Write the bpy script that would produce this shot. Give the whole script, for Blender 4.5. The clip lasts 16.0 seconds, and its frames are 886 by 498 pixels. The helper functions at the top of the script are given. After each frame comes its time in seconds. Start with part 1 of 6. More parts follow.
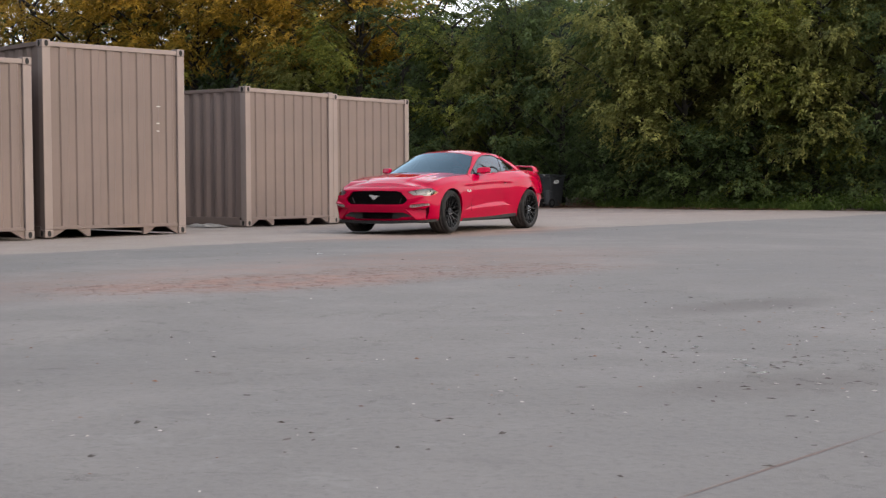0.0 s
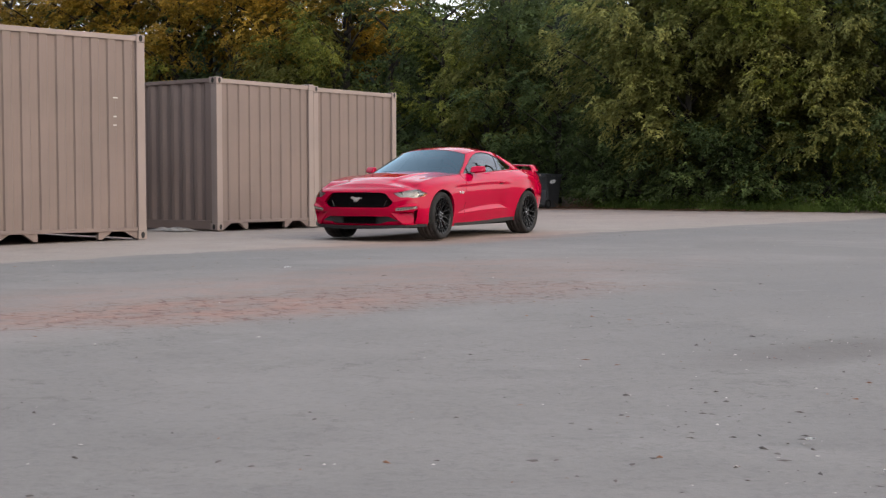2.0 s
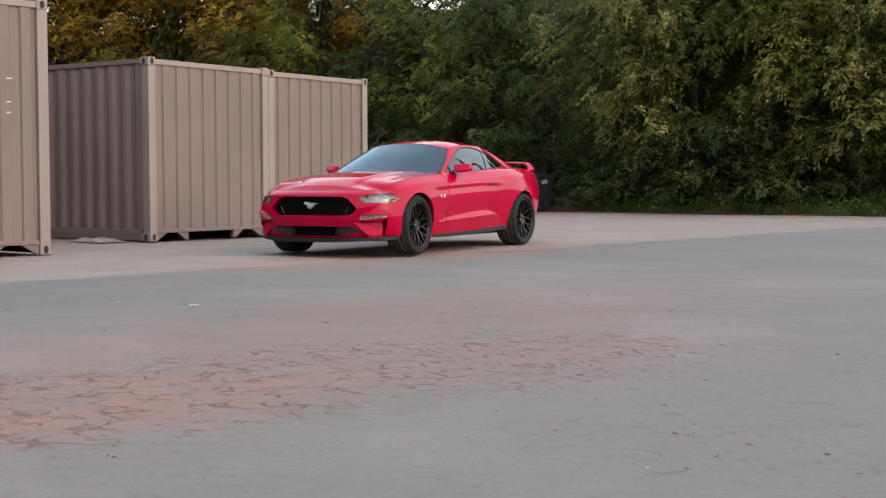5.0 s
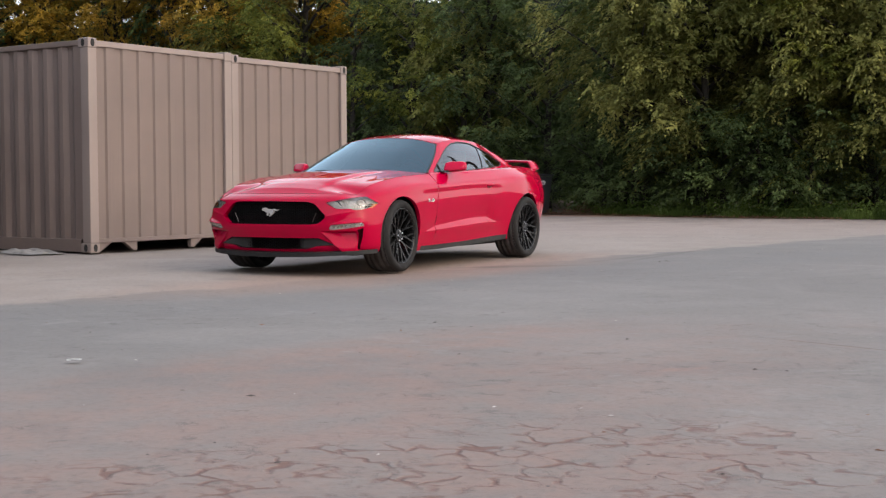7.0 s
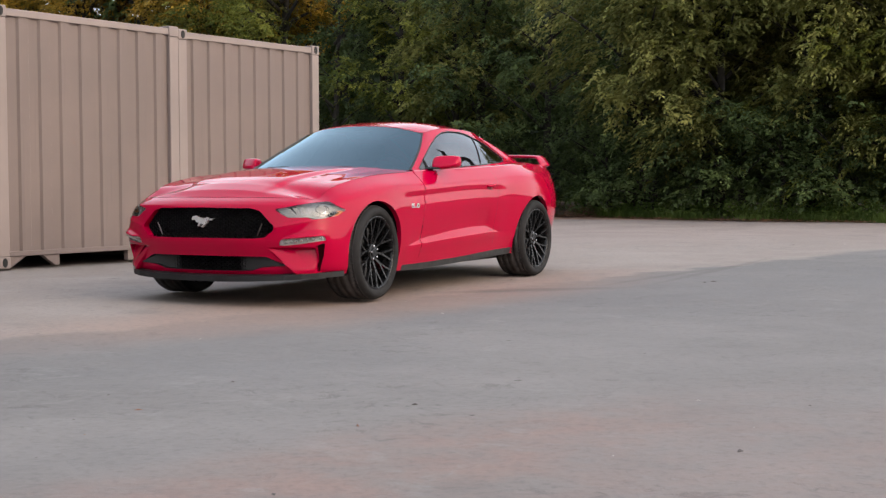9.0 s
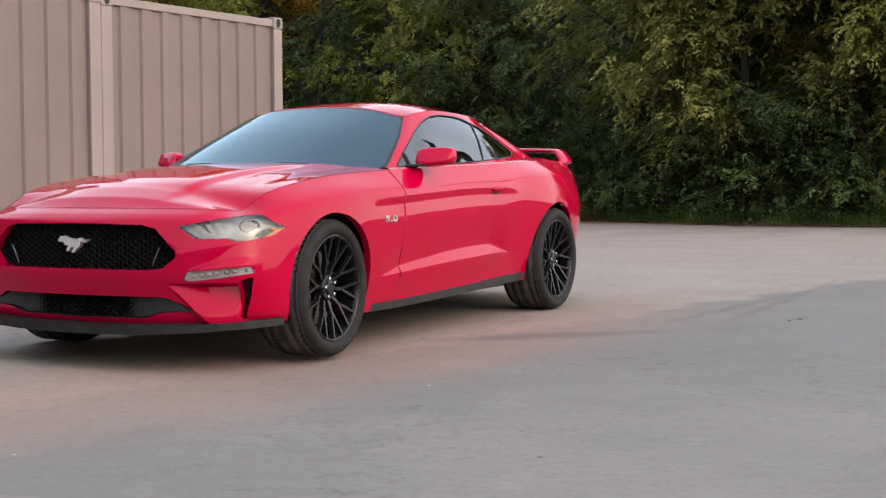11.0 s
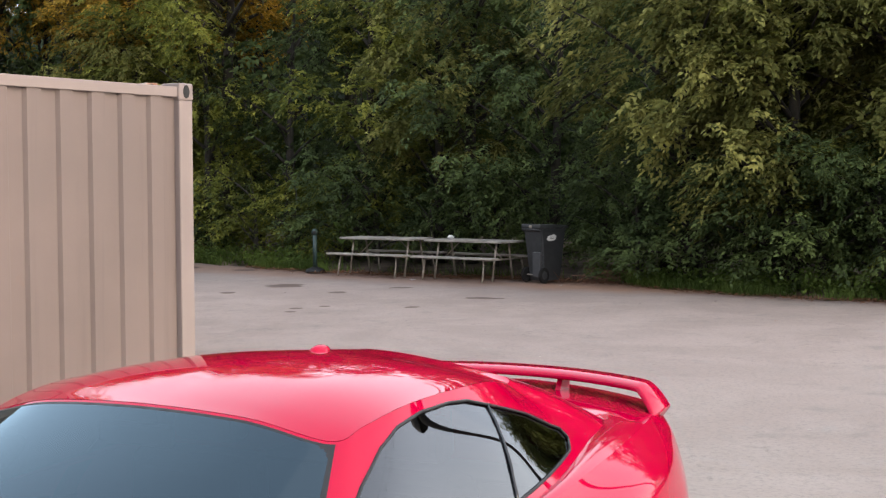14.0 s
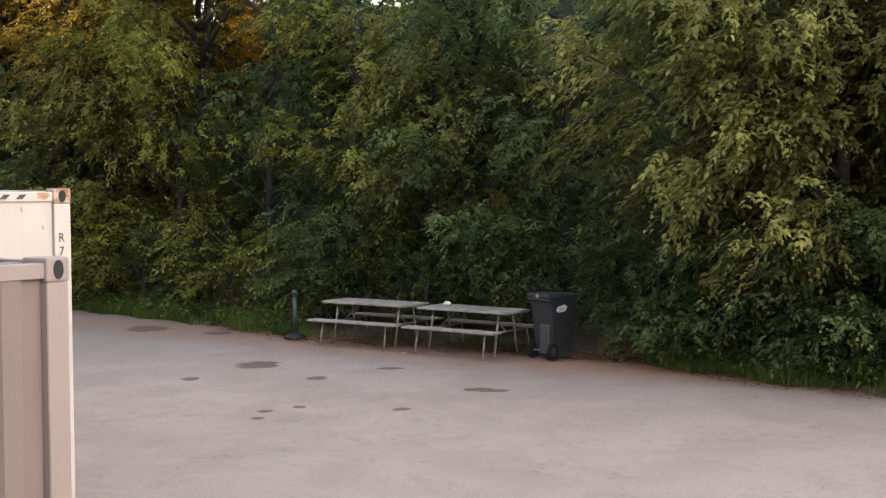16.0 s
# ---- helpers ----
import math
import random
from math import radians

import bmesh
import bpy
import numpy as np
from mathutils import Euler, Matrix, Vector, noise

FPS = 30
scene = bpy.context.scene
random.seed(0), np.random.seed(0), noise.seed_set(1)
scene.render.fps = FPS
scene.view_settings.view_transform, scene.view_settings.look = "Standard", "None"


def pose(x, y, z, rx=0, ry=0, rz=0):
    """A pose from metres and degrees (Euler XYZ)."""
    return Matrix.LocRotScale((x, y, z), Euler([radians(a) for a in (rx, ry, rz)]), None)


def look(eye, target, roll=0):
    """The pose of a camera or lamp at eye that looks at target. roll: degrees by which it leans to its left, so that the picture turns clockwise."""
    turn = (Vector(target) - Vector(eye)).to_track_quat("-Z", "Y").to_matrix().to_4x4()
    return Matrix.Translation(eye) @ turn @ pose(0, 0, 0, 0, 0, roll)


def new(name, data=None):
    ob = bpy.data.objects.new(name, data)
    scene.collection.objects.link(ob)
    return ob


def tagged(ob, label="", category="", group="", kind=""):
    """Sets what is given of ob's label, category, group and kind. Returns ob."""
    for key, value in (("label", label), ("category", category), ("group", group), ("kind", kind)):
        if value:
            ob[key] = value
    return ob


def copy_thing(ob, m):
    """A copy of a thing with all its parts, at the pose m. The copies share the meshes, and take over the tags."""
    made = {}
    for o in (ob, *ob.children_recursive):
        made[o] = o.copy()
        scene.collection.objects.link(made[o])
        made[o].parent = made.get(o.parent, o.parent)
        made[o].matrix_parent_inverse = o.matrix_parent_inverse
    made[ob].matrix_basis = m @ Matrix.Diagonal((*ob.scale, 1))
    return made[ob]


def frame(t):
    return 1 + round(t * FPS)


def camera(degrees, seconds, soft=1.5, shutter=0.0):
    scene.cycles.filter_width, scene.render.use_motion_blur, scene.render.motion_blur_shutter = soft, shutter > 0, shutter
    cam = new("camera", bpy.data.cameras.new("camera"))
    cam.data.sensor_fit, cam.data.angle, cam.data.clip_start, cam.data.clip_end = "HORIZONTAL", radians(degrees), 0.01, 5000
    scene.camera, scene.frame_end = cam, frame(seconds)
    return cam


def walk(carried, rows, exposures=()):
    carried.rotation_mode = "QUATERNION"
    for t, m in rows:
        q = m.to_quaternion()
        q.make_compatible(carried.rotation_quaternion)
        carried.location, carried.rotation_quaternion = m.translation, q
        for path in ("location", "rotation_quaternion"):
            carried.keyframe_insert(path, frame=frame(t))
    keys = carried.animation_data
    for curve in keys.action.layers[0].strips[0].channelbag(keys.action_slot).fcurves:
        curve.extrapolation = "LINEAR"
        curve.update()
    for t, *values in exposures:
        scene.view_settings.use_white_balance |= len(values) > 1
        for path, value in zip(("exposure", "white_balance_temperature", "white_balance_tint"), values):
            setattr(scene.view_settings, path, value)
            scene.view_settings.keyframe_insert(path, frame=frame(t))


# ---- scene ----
cam = camera(36.1, 16.0, 1.3)
PATH = [
    (0, (0.806, 0.263, 0.772), (0.685, 2.257, 0.676), -0.2),
    (0.5, (0.757, 0.736, 0.778), (0.641, 2.73, 0.682), -0.2),
    (1, (0.74, 1.268, 0.79), (0.626, 3.262, 0.693), -0.2),
    (1.5, (0.725, 1.823, 0.795), (0.613, 3.817, 0.698), -0.1),
    (2, (0.696, 2.426, 0.8), (0.588, 4.421, 0.702), -0.1),
    (2.5, (0.674, 3.033, 0.796), (0.57, 5.028, 0.699), -0.0),
    (3, (0.657, 3.657, 0.799), (0.557, 5.652, 0.702), -0.1),
    (3.5, (0.629, 4.271, 0.794), (0.533, 6.266, 0.698), -0.1),
    (4, (0.609, 4.911, 0.806), (0.517, 6.907, 0.708), -0.1),
    (6.5, (0.52, 8.148, 0.821), (0.445, 10.144, 0.723), -0.2),
    (7, (0.494, 8.845, 0.824), (0.422, 10.841, 0.727), -0.2),
    (7.5, (0.463, 9.578, 0.829), (0.394, 11.574, 0.731), -0.2),
    (8, (0.442, 10.314, 0.833), (0.377, 12.31, 0.735), -0.2),
    (8.5, (0.429, 11.069, 0.831), (0.367, 13.065, 0.733), -0.2),
    (11, (0.354, 14.883, 0.845), (0.304, 16.88, 0.747), -0.3),
    (11.5, (0.344, 15.636, 0.856), (0.296, 17.633, 0.759), -0.3),
    (12, (0.318, 16.426, 0.888), (0.273, 18.423, 0.791), -0.2),
    (12.5, (0.305, 17.184, 1.09), (0.263, 19.181, 0.992), -0.2),
    (13, (0.316, 17.921, 1.353), (0.275, 19.918, 1.255), -0.2),
    (13.5, (0.29, 18.713, 1.633), (0.253, 20.71, 1.531), -0.2),
    (14, (0.252, 19.511, 1.875), (0.218, 21.508, 1.773), -0.2),
    (14.5, (0.242, 20.279, 2.145), (0.21, 22.276, 2.041), -0.1),
    (15, (0.237, 21.023, 2.402), (0.206, 23.02, 2.297), -0.2),
    (15.5, (0.252, 21.766, 2.663), (0.221, 23.763, 2.558), -0.2),
    (16, (0.238, 22.528, 2.92), (0.208, 24.525, 2.814), -0.2),
]
walk(cam, [(t, look(eye, target, roll)) for t, eye, target, roll in PATH], [(0, 1.27, 6760, 12), (4, 1.33, 6760, 12), (8, 1.42, 6760, 12), (11, 1.50, 6760, 12), (13, 1.67, 6760, 12), (14.5, 1.82, 6760, 12), (16, 1.80, 6760, 12)])

# ---- light ----
world = bpy.data.worlds.new("world")
scene.world = world
world.use_nodes = True
_wn = world.node_tree.nodes
_sky = _wn.new("ShaderNodeTexSky")
_sky.sky_type = "NISHITA"
_sky.sun_disc = False
_sky.sun_elevation = radians(27)
_sky.sun_rotation = radians(122)
_sky.air_density, _sky.dust_density, _sky.ozone_density = 1.0, 6.0, 1.0
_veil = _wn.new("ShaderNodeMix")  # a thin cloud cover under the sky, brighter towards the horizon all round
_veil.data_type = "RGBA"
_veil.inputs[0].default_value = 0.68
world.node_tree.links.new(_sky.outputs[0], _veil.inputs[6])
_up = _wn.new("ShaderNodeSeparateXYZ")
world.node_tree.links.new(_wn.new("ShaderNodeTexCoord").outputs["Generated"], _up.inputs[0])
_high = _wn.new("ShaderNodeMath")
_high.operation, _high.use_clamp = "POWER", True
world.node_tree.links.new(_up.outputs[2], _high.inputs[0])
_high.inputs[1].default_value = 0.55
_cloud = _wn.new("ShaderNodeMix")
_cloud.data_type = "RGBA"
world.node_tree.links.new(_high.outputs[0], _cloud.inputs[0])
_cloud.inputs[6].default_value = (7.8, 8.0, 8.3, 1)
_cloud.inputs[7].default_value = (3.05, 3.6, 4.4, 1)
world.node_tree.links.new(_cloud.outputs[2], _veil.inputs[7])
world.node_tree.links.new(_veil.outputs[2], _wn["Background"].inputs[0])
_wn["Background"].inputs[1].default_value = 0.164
sun_data = bpy.data.lights.new("sun", "SUN")
sun_data.energy, sun_data.angle, sun_data.color = 0.22, radians(150), (1.0, 0.86, 0.78)
sun = new("sun", sun_data)
sun.matrix_world = look((0, 0, 0), (-0.76, 0.47, -0.46))

# ---- materials ----


class Mat:
    """A node material under construction."""

    def __init__(self, name):
        self.m = bpy.data.materials.new(name)
        self.m.use_nodes = True
        self.t = self.m.node_tree
        self.b = self.t.nodes["Principled BSDF"]
        self.out = self.t.nodes["Material Output"]
        self.co = self.n("ShaderNodeTexCoord").outputs["Object"]

    def n(self, kind, operation="", feature="", blend_type=""):
        node = self.t.nodes.new(kind)
        if operation:
            node.operation = operation
        if feature:
            node.feature = feature
        if blend_type:
            node.data_type, node.blend_type = "RGBA", blend_type
        return node

    def link(self, a, b):
        self.t.links.new(a, b)

    def put(self, node, name, value):
        s = node.inputs[name]
        if isinstance(value, bpy.types.NodeSocket):
            self.link(value, s)
        else:
            s.default_value = value
        return node

    def noise(self, scale, detail=4.0, rough=0.55, dist=0.0, co=None):
        n = self.n("ShaderNodeTexNoise")
        self.link(co or self.co, n.inputs["Vector"])
        n.inputs["Scale"].default_value, n.inputs["Detail"].default_value = scale, detail
        n.inputs["Roughness"].default_value, n.inputs["Distortion"].default_value = rough, dist
        return n.outputs[0]

    def voronoi(self, scale, feature="F1", co=None, rand=1.0):
        n = self.n("ShaderNodeTexVoronoi", feature=feature)
        self.link(co or self.co, n.inputs["Vector"])
        n.inputs["Scale"].default_value = scale
        n.inputs["Randomness"].default_value = rand
        return n.outputs[0]

    def ramp(self, fac, lo, hi, a=0.0, b=1.0):
        n = self.n("ShaderNodeMapRange")
        n.interpolation_type = "SMOOTHSTEP"
        self.put(n, "Value", fac)
        for k, v in (("From Min", lo), ("From Max", hi), ("To Min", a), ("To Max", b)):
            n.inputs[k].default_value = v
        return n.outputs[0]

    def math(self, op, a, b=0.0):
        n = self.n("ShaderNodeMath", operation=op)
        self.put(n, 0, a)
        self.put(n, 1, b)
        return n.outputs[0]

    def mix(self, fac, a, b, mode="MIX"):
        n = self.n("ShaderNodeMix", blend_type=mode)
        self.put(n, 0, fac)
        for i, v in ((6, a), (7, b)):
            if isinstance(v, bpy.types.NodeSocket):
                self.link(v, n.inputs[i])
            else:
                n.inputs[i].default_value = (*v, 1) if len(v) == 3 else v
        return n.outputs[2]

    def stretch(self, sx, sy, sz, shift=(0, 0, 0), turn=0.0, co=None):
        n = self.n("ShaderNodeMapping")
        self.link(co or self.co, n.inputs["Vector"])
        n.inputs["Scale"].default_value = (sx, sy, sz)
        n.inputs["Location"].default_value = shift
        n.inputs["Rotation"].default_value = (0, 0, turn)
        return n.outputs[0]

    def base(self, col):
        self.put(self.b, "Base Color", (*col, 1) if not isinstance(col, bpy.types.NodeSocket) else col)
        return self

    def set(self, **kw):
        names = dict(rough="Roughness", metal="Metallic", coat="Coat Weight", coat_ior="Coat IOR", coat_rough="Coat Roughness", spec="Specular IOR Level", ior="IOR", trans="Transmission Weight", alpha="Alpha")
        for k, v in kw.items():
            self.put(self.b, names[k], v)
        return self

    def bump(self, height, strength=0.3, dist=0.01, after=None):
        n = self.n("ShaderNodeBump")
        self.link(height, n.inputs["Height"])
        n.inputs["Strength"].default_value, n.inputs["Distance"].default_value = strength, dist
        if after is not None:
            self.link(after, n.inputs["Normal"])
        self.link(n.outputs[0], self.b.inputs["Normal"])
        return n.outputs[0]


def simple(name, col, rough=0.6, metal=0.0, var=0.15, scale=8.0, bump=0.0, bscale=60.0, **kw):
    m = Mat(name)
    lo = tuple(c * (1 - var) for c in col)
    hi = tuple(min(1, c * (1 + var)) for c in col)
    m.base(m.mix(m.ramp(m.noise(scale, 5), 0.3, 0.7), lo, hi))
    r = m.ramp(m.noise(scale * 3, 3), 0.3, 0.7, max(0.02, rough - 0.06), min(1, rough + 0.06))
    m.set(rough=r, metal=metal, **kw)
    if bump:
        m.bump(m.noise(bscale, 4), bump, 0.004)
    return m.m


def ground_material():
    m = Mat("asphalt")
    big = m.noise(0.16, 4, 0.6, 0.6)
    mid = m.noise(1.1, 6, 0.62, 0.3)
    soft = m.noise(0.42, 5, 0.6, 0.8)
    grit = m.noise(28, 6, 0.72)
    fine = m.noise(210, 2, 0.5)
    col = m.mix(m.ramp(big, 0.35, 0.66), (0.170, 0.158, 0.153), (0.222, 0.203, 0.194))
    col = m.mix(m.ramp(mid, 0.40, 0.64, 0.0, 0.7), col, (0.196, 0.181, 0.174))
    col = m.mix(m.ramp(soft, 0.50, 0.66, 0, 0.55), col, (0.252, 0.230, 0.219))

    def spot(cx, cy, rx, ry, turn, soft=0.5, wob=0.35, wscale=1.5):
        p = m.stretch(1, 1, 0, (-cx, -cy, 0), 0)
        q = m.stretch(1, 1, 0, (0, 0, 0), radians(-turn), p)
        q = m.stretch(1 / rx, 1 / ry, 0, (0, 0, 0), 0, q)
        ln = m.n("ShaderNodeVectorMath", operation="LENGTH")
        m.link(q, ln.inputs[0])
        d = m.math("ADD", ln.outputs["Value"], m.math("MULTIPLY", m.math("SUBTRACT", m.noise(wscale, 5, 0.6), 0.5), wob * 2))
        return m.ramp(d, 1 - soft, 1 + soft, 1, 0)

    # the straight joint between the newer asphalt and the pale dusty yard by the containers
    dot = m.n("ShaderNodeVectorMath", operation="DOT_PRODUCT")
    m.link(m.co, dot.inputs[0])
    dot.inputs[1].default_value = (0.79, -0.61, 0)
    side = m.math("ADD", dot.outputs["Value"], 13.326)
    side = m.math("ADD", side, m.math("MULTIPLY", m.math("SUBTRACT", m.noise(1.3, 6, 0.65), 0.5), 0.9))
    newer = m.math("MULTIPLY", m.ramp(side, -0.12, 0.30), m.ramp(side, 1.4, 3.6, 1, 0))
    newer = m.math("MULTIPLY", newer, m.ramp(m.noise(0.8, 5, 0.6, 0.4), 0.35, 0.62, 1.0, 0.45))
    col = m.mix(m.math("MULTIPLY", newer, 0.75), col, (0.172, 0.165, 0.164))
    pad = m.math("MULTIPLY", m.ramp(side, -0.10, 0.10, 1, 0), m.ramp(side, -7.5, -4.0, 0, 1))
    padc = m.mix(m.ramp(mid, 0.36, 0.64), (0.34, 0.268, 0.232), (0.40, 0.335, 0.300))
    col = m.mix(m.math("MULTIPLY", pad, 0.52), col, padc)
    far = spot(0.5, 39.5, 9, 9, 0, 0.5, 0.3, 0.5)
    farc = m.mix(m.ramp(m.noise(0.75, 7, 0.66, 0.3), 0.38, 0.62), (0.292, 0.231, 0.212), (0.342, 0.276, 0.254))
    col = m.mix(m.math("MULTIPLY", far, 0.8), col, farc)
    # clay dust washed over the surface
    red = spot(-1.30, 11.05, 1.75, 0.72, 38, 0.5, 0.45, 1.6)
    redm = m.math("MAXIMUM", red, m.math("MULTIPLY", spot(-0.9, 12.8, 4.2, 1.3, 52, 0.6, 0.5, 1.0), 0.50))
    redm = m.math("MAXIMUM", redm, m.math("MULTIPLY", spot(0.1, 12.4, 1.8, 0.8, 36, 0.6, 0.5, 1.4), 0.55))
    redm = m.math("MAXIMUM", redm, m.math("MULTIPLY", spot(0.05, 15.7, 1.7, 0.45, 46, 0.6, 0.5, 1.4), 0.55))
    redm = m.math("MAXIMUM", redm, m.math("MULTIPLY", spot(1.34, 14.88, 0.16, 0.06, 30, 0.6, 0.6, 6), 0.8))
    dust = m.math("MULTIPLY", redm, m.ramp(m.noise(3.2, 6, 0.65), 0.32, 0.68, 0.3, 1.0))
    col = m.mix(m.math("MULTIPLY", dust, 0.80), col, (0.318, 0.172, 0.136))
    under = spot(-0.3, 21.6, 3.2, 0.8, 56, 0.45, 0.35, 1.2)
    col = m.mix(m.math("MULTIPLY", under, 0.5), col, (0.31, 0.195, 0.152))
    edge = spot(-0.9, 45.9, 9.5, 1.3, -33, 0.6, 0.4, 1.0)
    col = m.mix(m.math("MULTIPLY", edge, 0.65), col, (0.27, 0.150, 0.105))
    edge2 = spot(3.0, 43.0, 1.9, 0.8, -35, 0.6, 0.4, 1.0)
    col = m.mix(m.math("MULTIPLY", edge2, 0.85), col, (0.35, 0.20, 0.135))
    # crazed cracks in the clay patch, sparse long cracks elsewhere
    warp = m.n("ShaderNodeVectorMath", operation="ADD")
    wn = m.n("ShaderNodeTexNoise")
    m.link(m.co, wn.inputs["Vector"])
    wn.inputs["Scale"].default_value = 5.0
    wsc = m.n("ShaderNodeVectorMath", operation="SCALE")
    m.link(wn.outputs["Color"], wsc.inputs[0])
    wsc.inputs["Scale"].default_value = 0.25
    m.link(wsc.outputs[0], warp.inputs[0])
    m.link(m.co, warp.inputs[1])
    craze = m.ramp(m.voronoi(6.4, "DISTANCE_TO_EDGE", warp.outputs[0]), 0.015, 0.12, 1, 0)
    zone = m.math("MAXIMUM", spot(-1.30, 11.0, 1.9, 0.85, 38, 0.3, 0.5, 1.6), spot(0.15, 12.3, 1.75, 0.85, 36, 0.3, 0.5, 1.4))
    crk = m.math("MULTIPLY", craze, zone)
    crk = m.math("MULTIPLY", crk, m.ramp(m.noise(5.5, 5, 0.65), 0.42, 0.62, 0.05, 1.0))
    longc = m.ramp(m.voronoi(0.16, "DISTANCE_TO_EDGE", warp.outputs[0]), 0.0, 0.0016, 1, 0)
    longc = m.math("MULTIPLY", longc, m.ramp(m.noise(0.3, 2), 0.60, 0.66, 0, 0.35))
    longc = m.math("MAXIMUM", longc, m.math("MULTIPLY", spot(1.52, 4.05, 0.60, 0.007, 52.6, 0.5, 0.6, 7), 0.7))
    longc = m.math("MAXIMUM", longc, m.math("MULTIPLY", spot(2.30, 15.8, 0.55, 0.010, -46, 0.5, 0.6, 5), 0.6))
    cracks = m.math("MAXIMUM", crk, longc)
    col = m.mix(m.math("MULTIPLY", cracks, 0.85), col, (0.150, 0.080, 0.066))
    # dark smears where wheels have scrubbed
    for cx, cy, rx, ry, turn, amount in ((0.75, 22.45, 0.62, 0.13, 18, 0.5), (2.7, 25.0, 1.7, 0.05, 66, 0.35), (2.2, 24.3, 1.4, 0.05, 60, 0.3), (2.2, 9.0, 0.7, 0.3, 40, 0.45), (1.8, 5.6, 0.6, 0.25, 30, 0.4)):
        col = m.mix(m.math("MULTIPLY", spot(cx, cy, rx, ry, turn, 0.6, 0.5, 2.2), amount), col, (0.105, 0.090, 0.084))
    # brown hollows near the verge
    stains = None
    for cx, cy, rx, ry in ((-2.98, 43.57, 0.34, 0.42), (-3.75, 42.12, 0.14, 0.16), (-1.9, 42.2, 0.15, 0.18), (-5.9, 48.7, 0.40, 0.5), (0.45, 41.22, 0.22, 0.15), (0.66, 41.10, 0.22, 0.12), (-2.25, 39.45, 0.11, 0.10), (-1.86, 39.75, 0.08, 0.1), (-2.28, 38.96, 0.08, 0.1), (-0.55, 39.56, 0.11, 0.12), (-4.41, 48.05, 0.28, 0.25), (-0.89, 43.28, 0.2, 0.12)):
        s = spot(cx, cy, rx, ry, 10, 0.16, 0.85, 4.5)
        stains = s if stains is None else m.math("MAXIMUM", stains, s)
    col = m.mix(m.math("MULTIPLY", stains, 0.85), col, (0.090, 0.058, 0.048))
    # worn pits and pale scuffs, in patches
    worn = m.ramp(m.noise(0.55, 4, 0.6, 0.5), 0.44, 0.60)
    pits = m.math("MULTIPLY", m.ramp(m.noise(6.5, 7, 0.74, 0.4), 0.56, 0.66), worn)
    col = m.mix(m.math("MULTIPLY", pits, 0.45), col, (0.115, 0.106, 0.100))
    scuff = m.math("MULTIPLY", m.ramp(m.noise(3.1, 8, 0.72, 0.6), 0.54, 0.68), m.ramp(m.noise(0.4, 3), 0.40, 0.58))
    col = m.mix(m.math("MULTIPLY", scuff, 0.35), col, (0.285, 0.272, 0.262))
    smear = m.ramp(m.noise(1.4, 7, 0.66, 0.3), 0.55, 0.70, 0, 0.30)
    col = m.mix(smear, col, (0.135, 0.125, 0.122))
    col = m.mix(m.ramp(grit, 0.46, 0.70, 0, 0.42), col, (0.125, 0.116, 0.112))
    col = m.mix(m.ramp(fine, 0.62, 0.8, 0, 0.22), col, (0.34, 0.315, 0.30))
    col = m.mix(1.0, col, (0.785, 0.80, 0.79), "MULTIPLY")
    m.base(col).set(rough=m.ramp(mid, 0.3, 0.7, 0.82, 0.96), spec=0.15)
    h = m.math("SUBTRACT", m.math("ADD", m.math("MULTIPLY", grit, 0.5), m.math("MULTIPLY", m.noise(9, 4), 0.6)), m.math("ADD", m.math("MULTIPLY", cracks, 1.6), m.math("MULTIPLY", pits, 0.5)))
    m.bump(h, 0.50, 0.010)
    return m.m


def paint_container(name, col, rust=0.25, start=0.62):
    m = Mat(name)
    streak = m.noise(1.0, 5, 0.6, 0.2, m.stretch(9, 9, 0.55))
    big = m.noise(0.9, 4, 0.6)
    c = m.mix(m.ramp(big, 0.3, 0.7), tuple(v * 0.9 for v in col), tuple(min(1, v * 1.08) for v in col))
    c = m.mix(m.ramp(streak, 0.55, 0.75, 0, 0.35), c, tuple(v * 0.72 for v in col))
    r = m.math("MULTIPLY", m.ramp(m.noise(5, 6, 0.7), start, start + 0.12), rust)
    c = m.mix(r, c, (0.20, 0.085, 0.045))
    m.base(c).set(rough=m.ramp(big, 0.3, 0.7, 0.55, 0.72), spec=0.35)
    m.bump(m.noise(35, 4), 0.12, 0.004)
    return m.m


def leaf_material(name, dark, light, back=0.4):
    m = Mat(name)
    rnd = m.n("ShaderNodeNewGeometry").outputs["Random Per Island"]
    ob = m.n("ShaderNodeObjectInfo").outputs["Random"]
    clump = m.noise(1.1, 3, 0.6)
    f = m.math("ADD", m.math("MULTIPLY", rnd, 0.38), m.math("MULTIPLY", m.ramp(clump, 0.42, 0.60), 0.66))
    c = m.mix(f, dark, light)
    c = m.mix(m.math("MULTIPLY", ob, 0.35), c, tuple(0.6 * a + 0.4 * b for a, b in zip(dark, (0.03, 0.05, 0.035))))
    m.base(c).set(rough=0.6, spec=0.15)
    tr = m.n("ShaderNodeBsdfTranslucent")
    m.link(c, tr.inputs[0])
    mx = m.n("ShaderNodeMixShader")
    mx.inputs[0].default_value = back
    m.link(m.b.outputs[0], mx.inputs[1])
    m.link(tr.outputs[0], mx.inputs[2])
    m.link(mx.outputs[0], m.out.inputs[0])
    return m.m


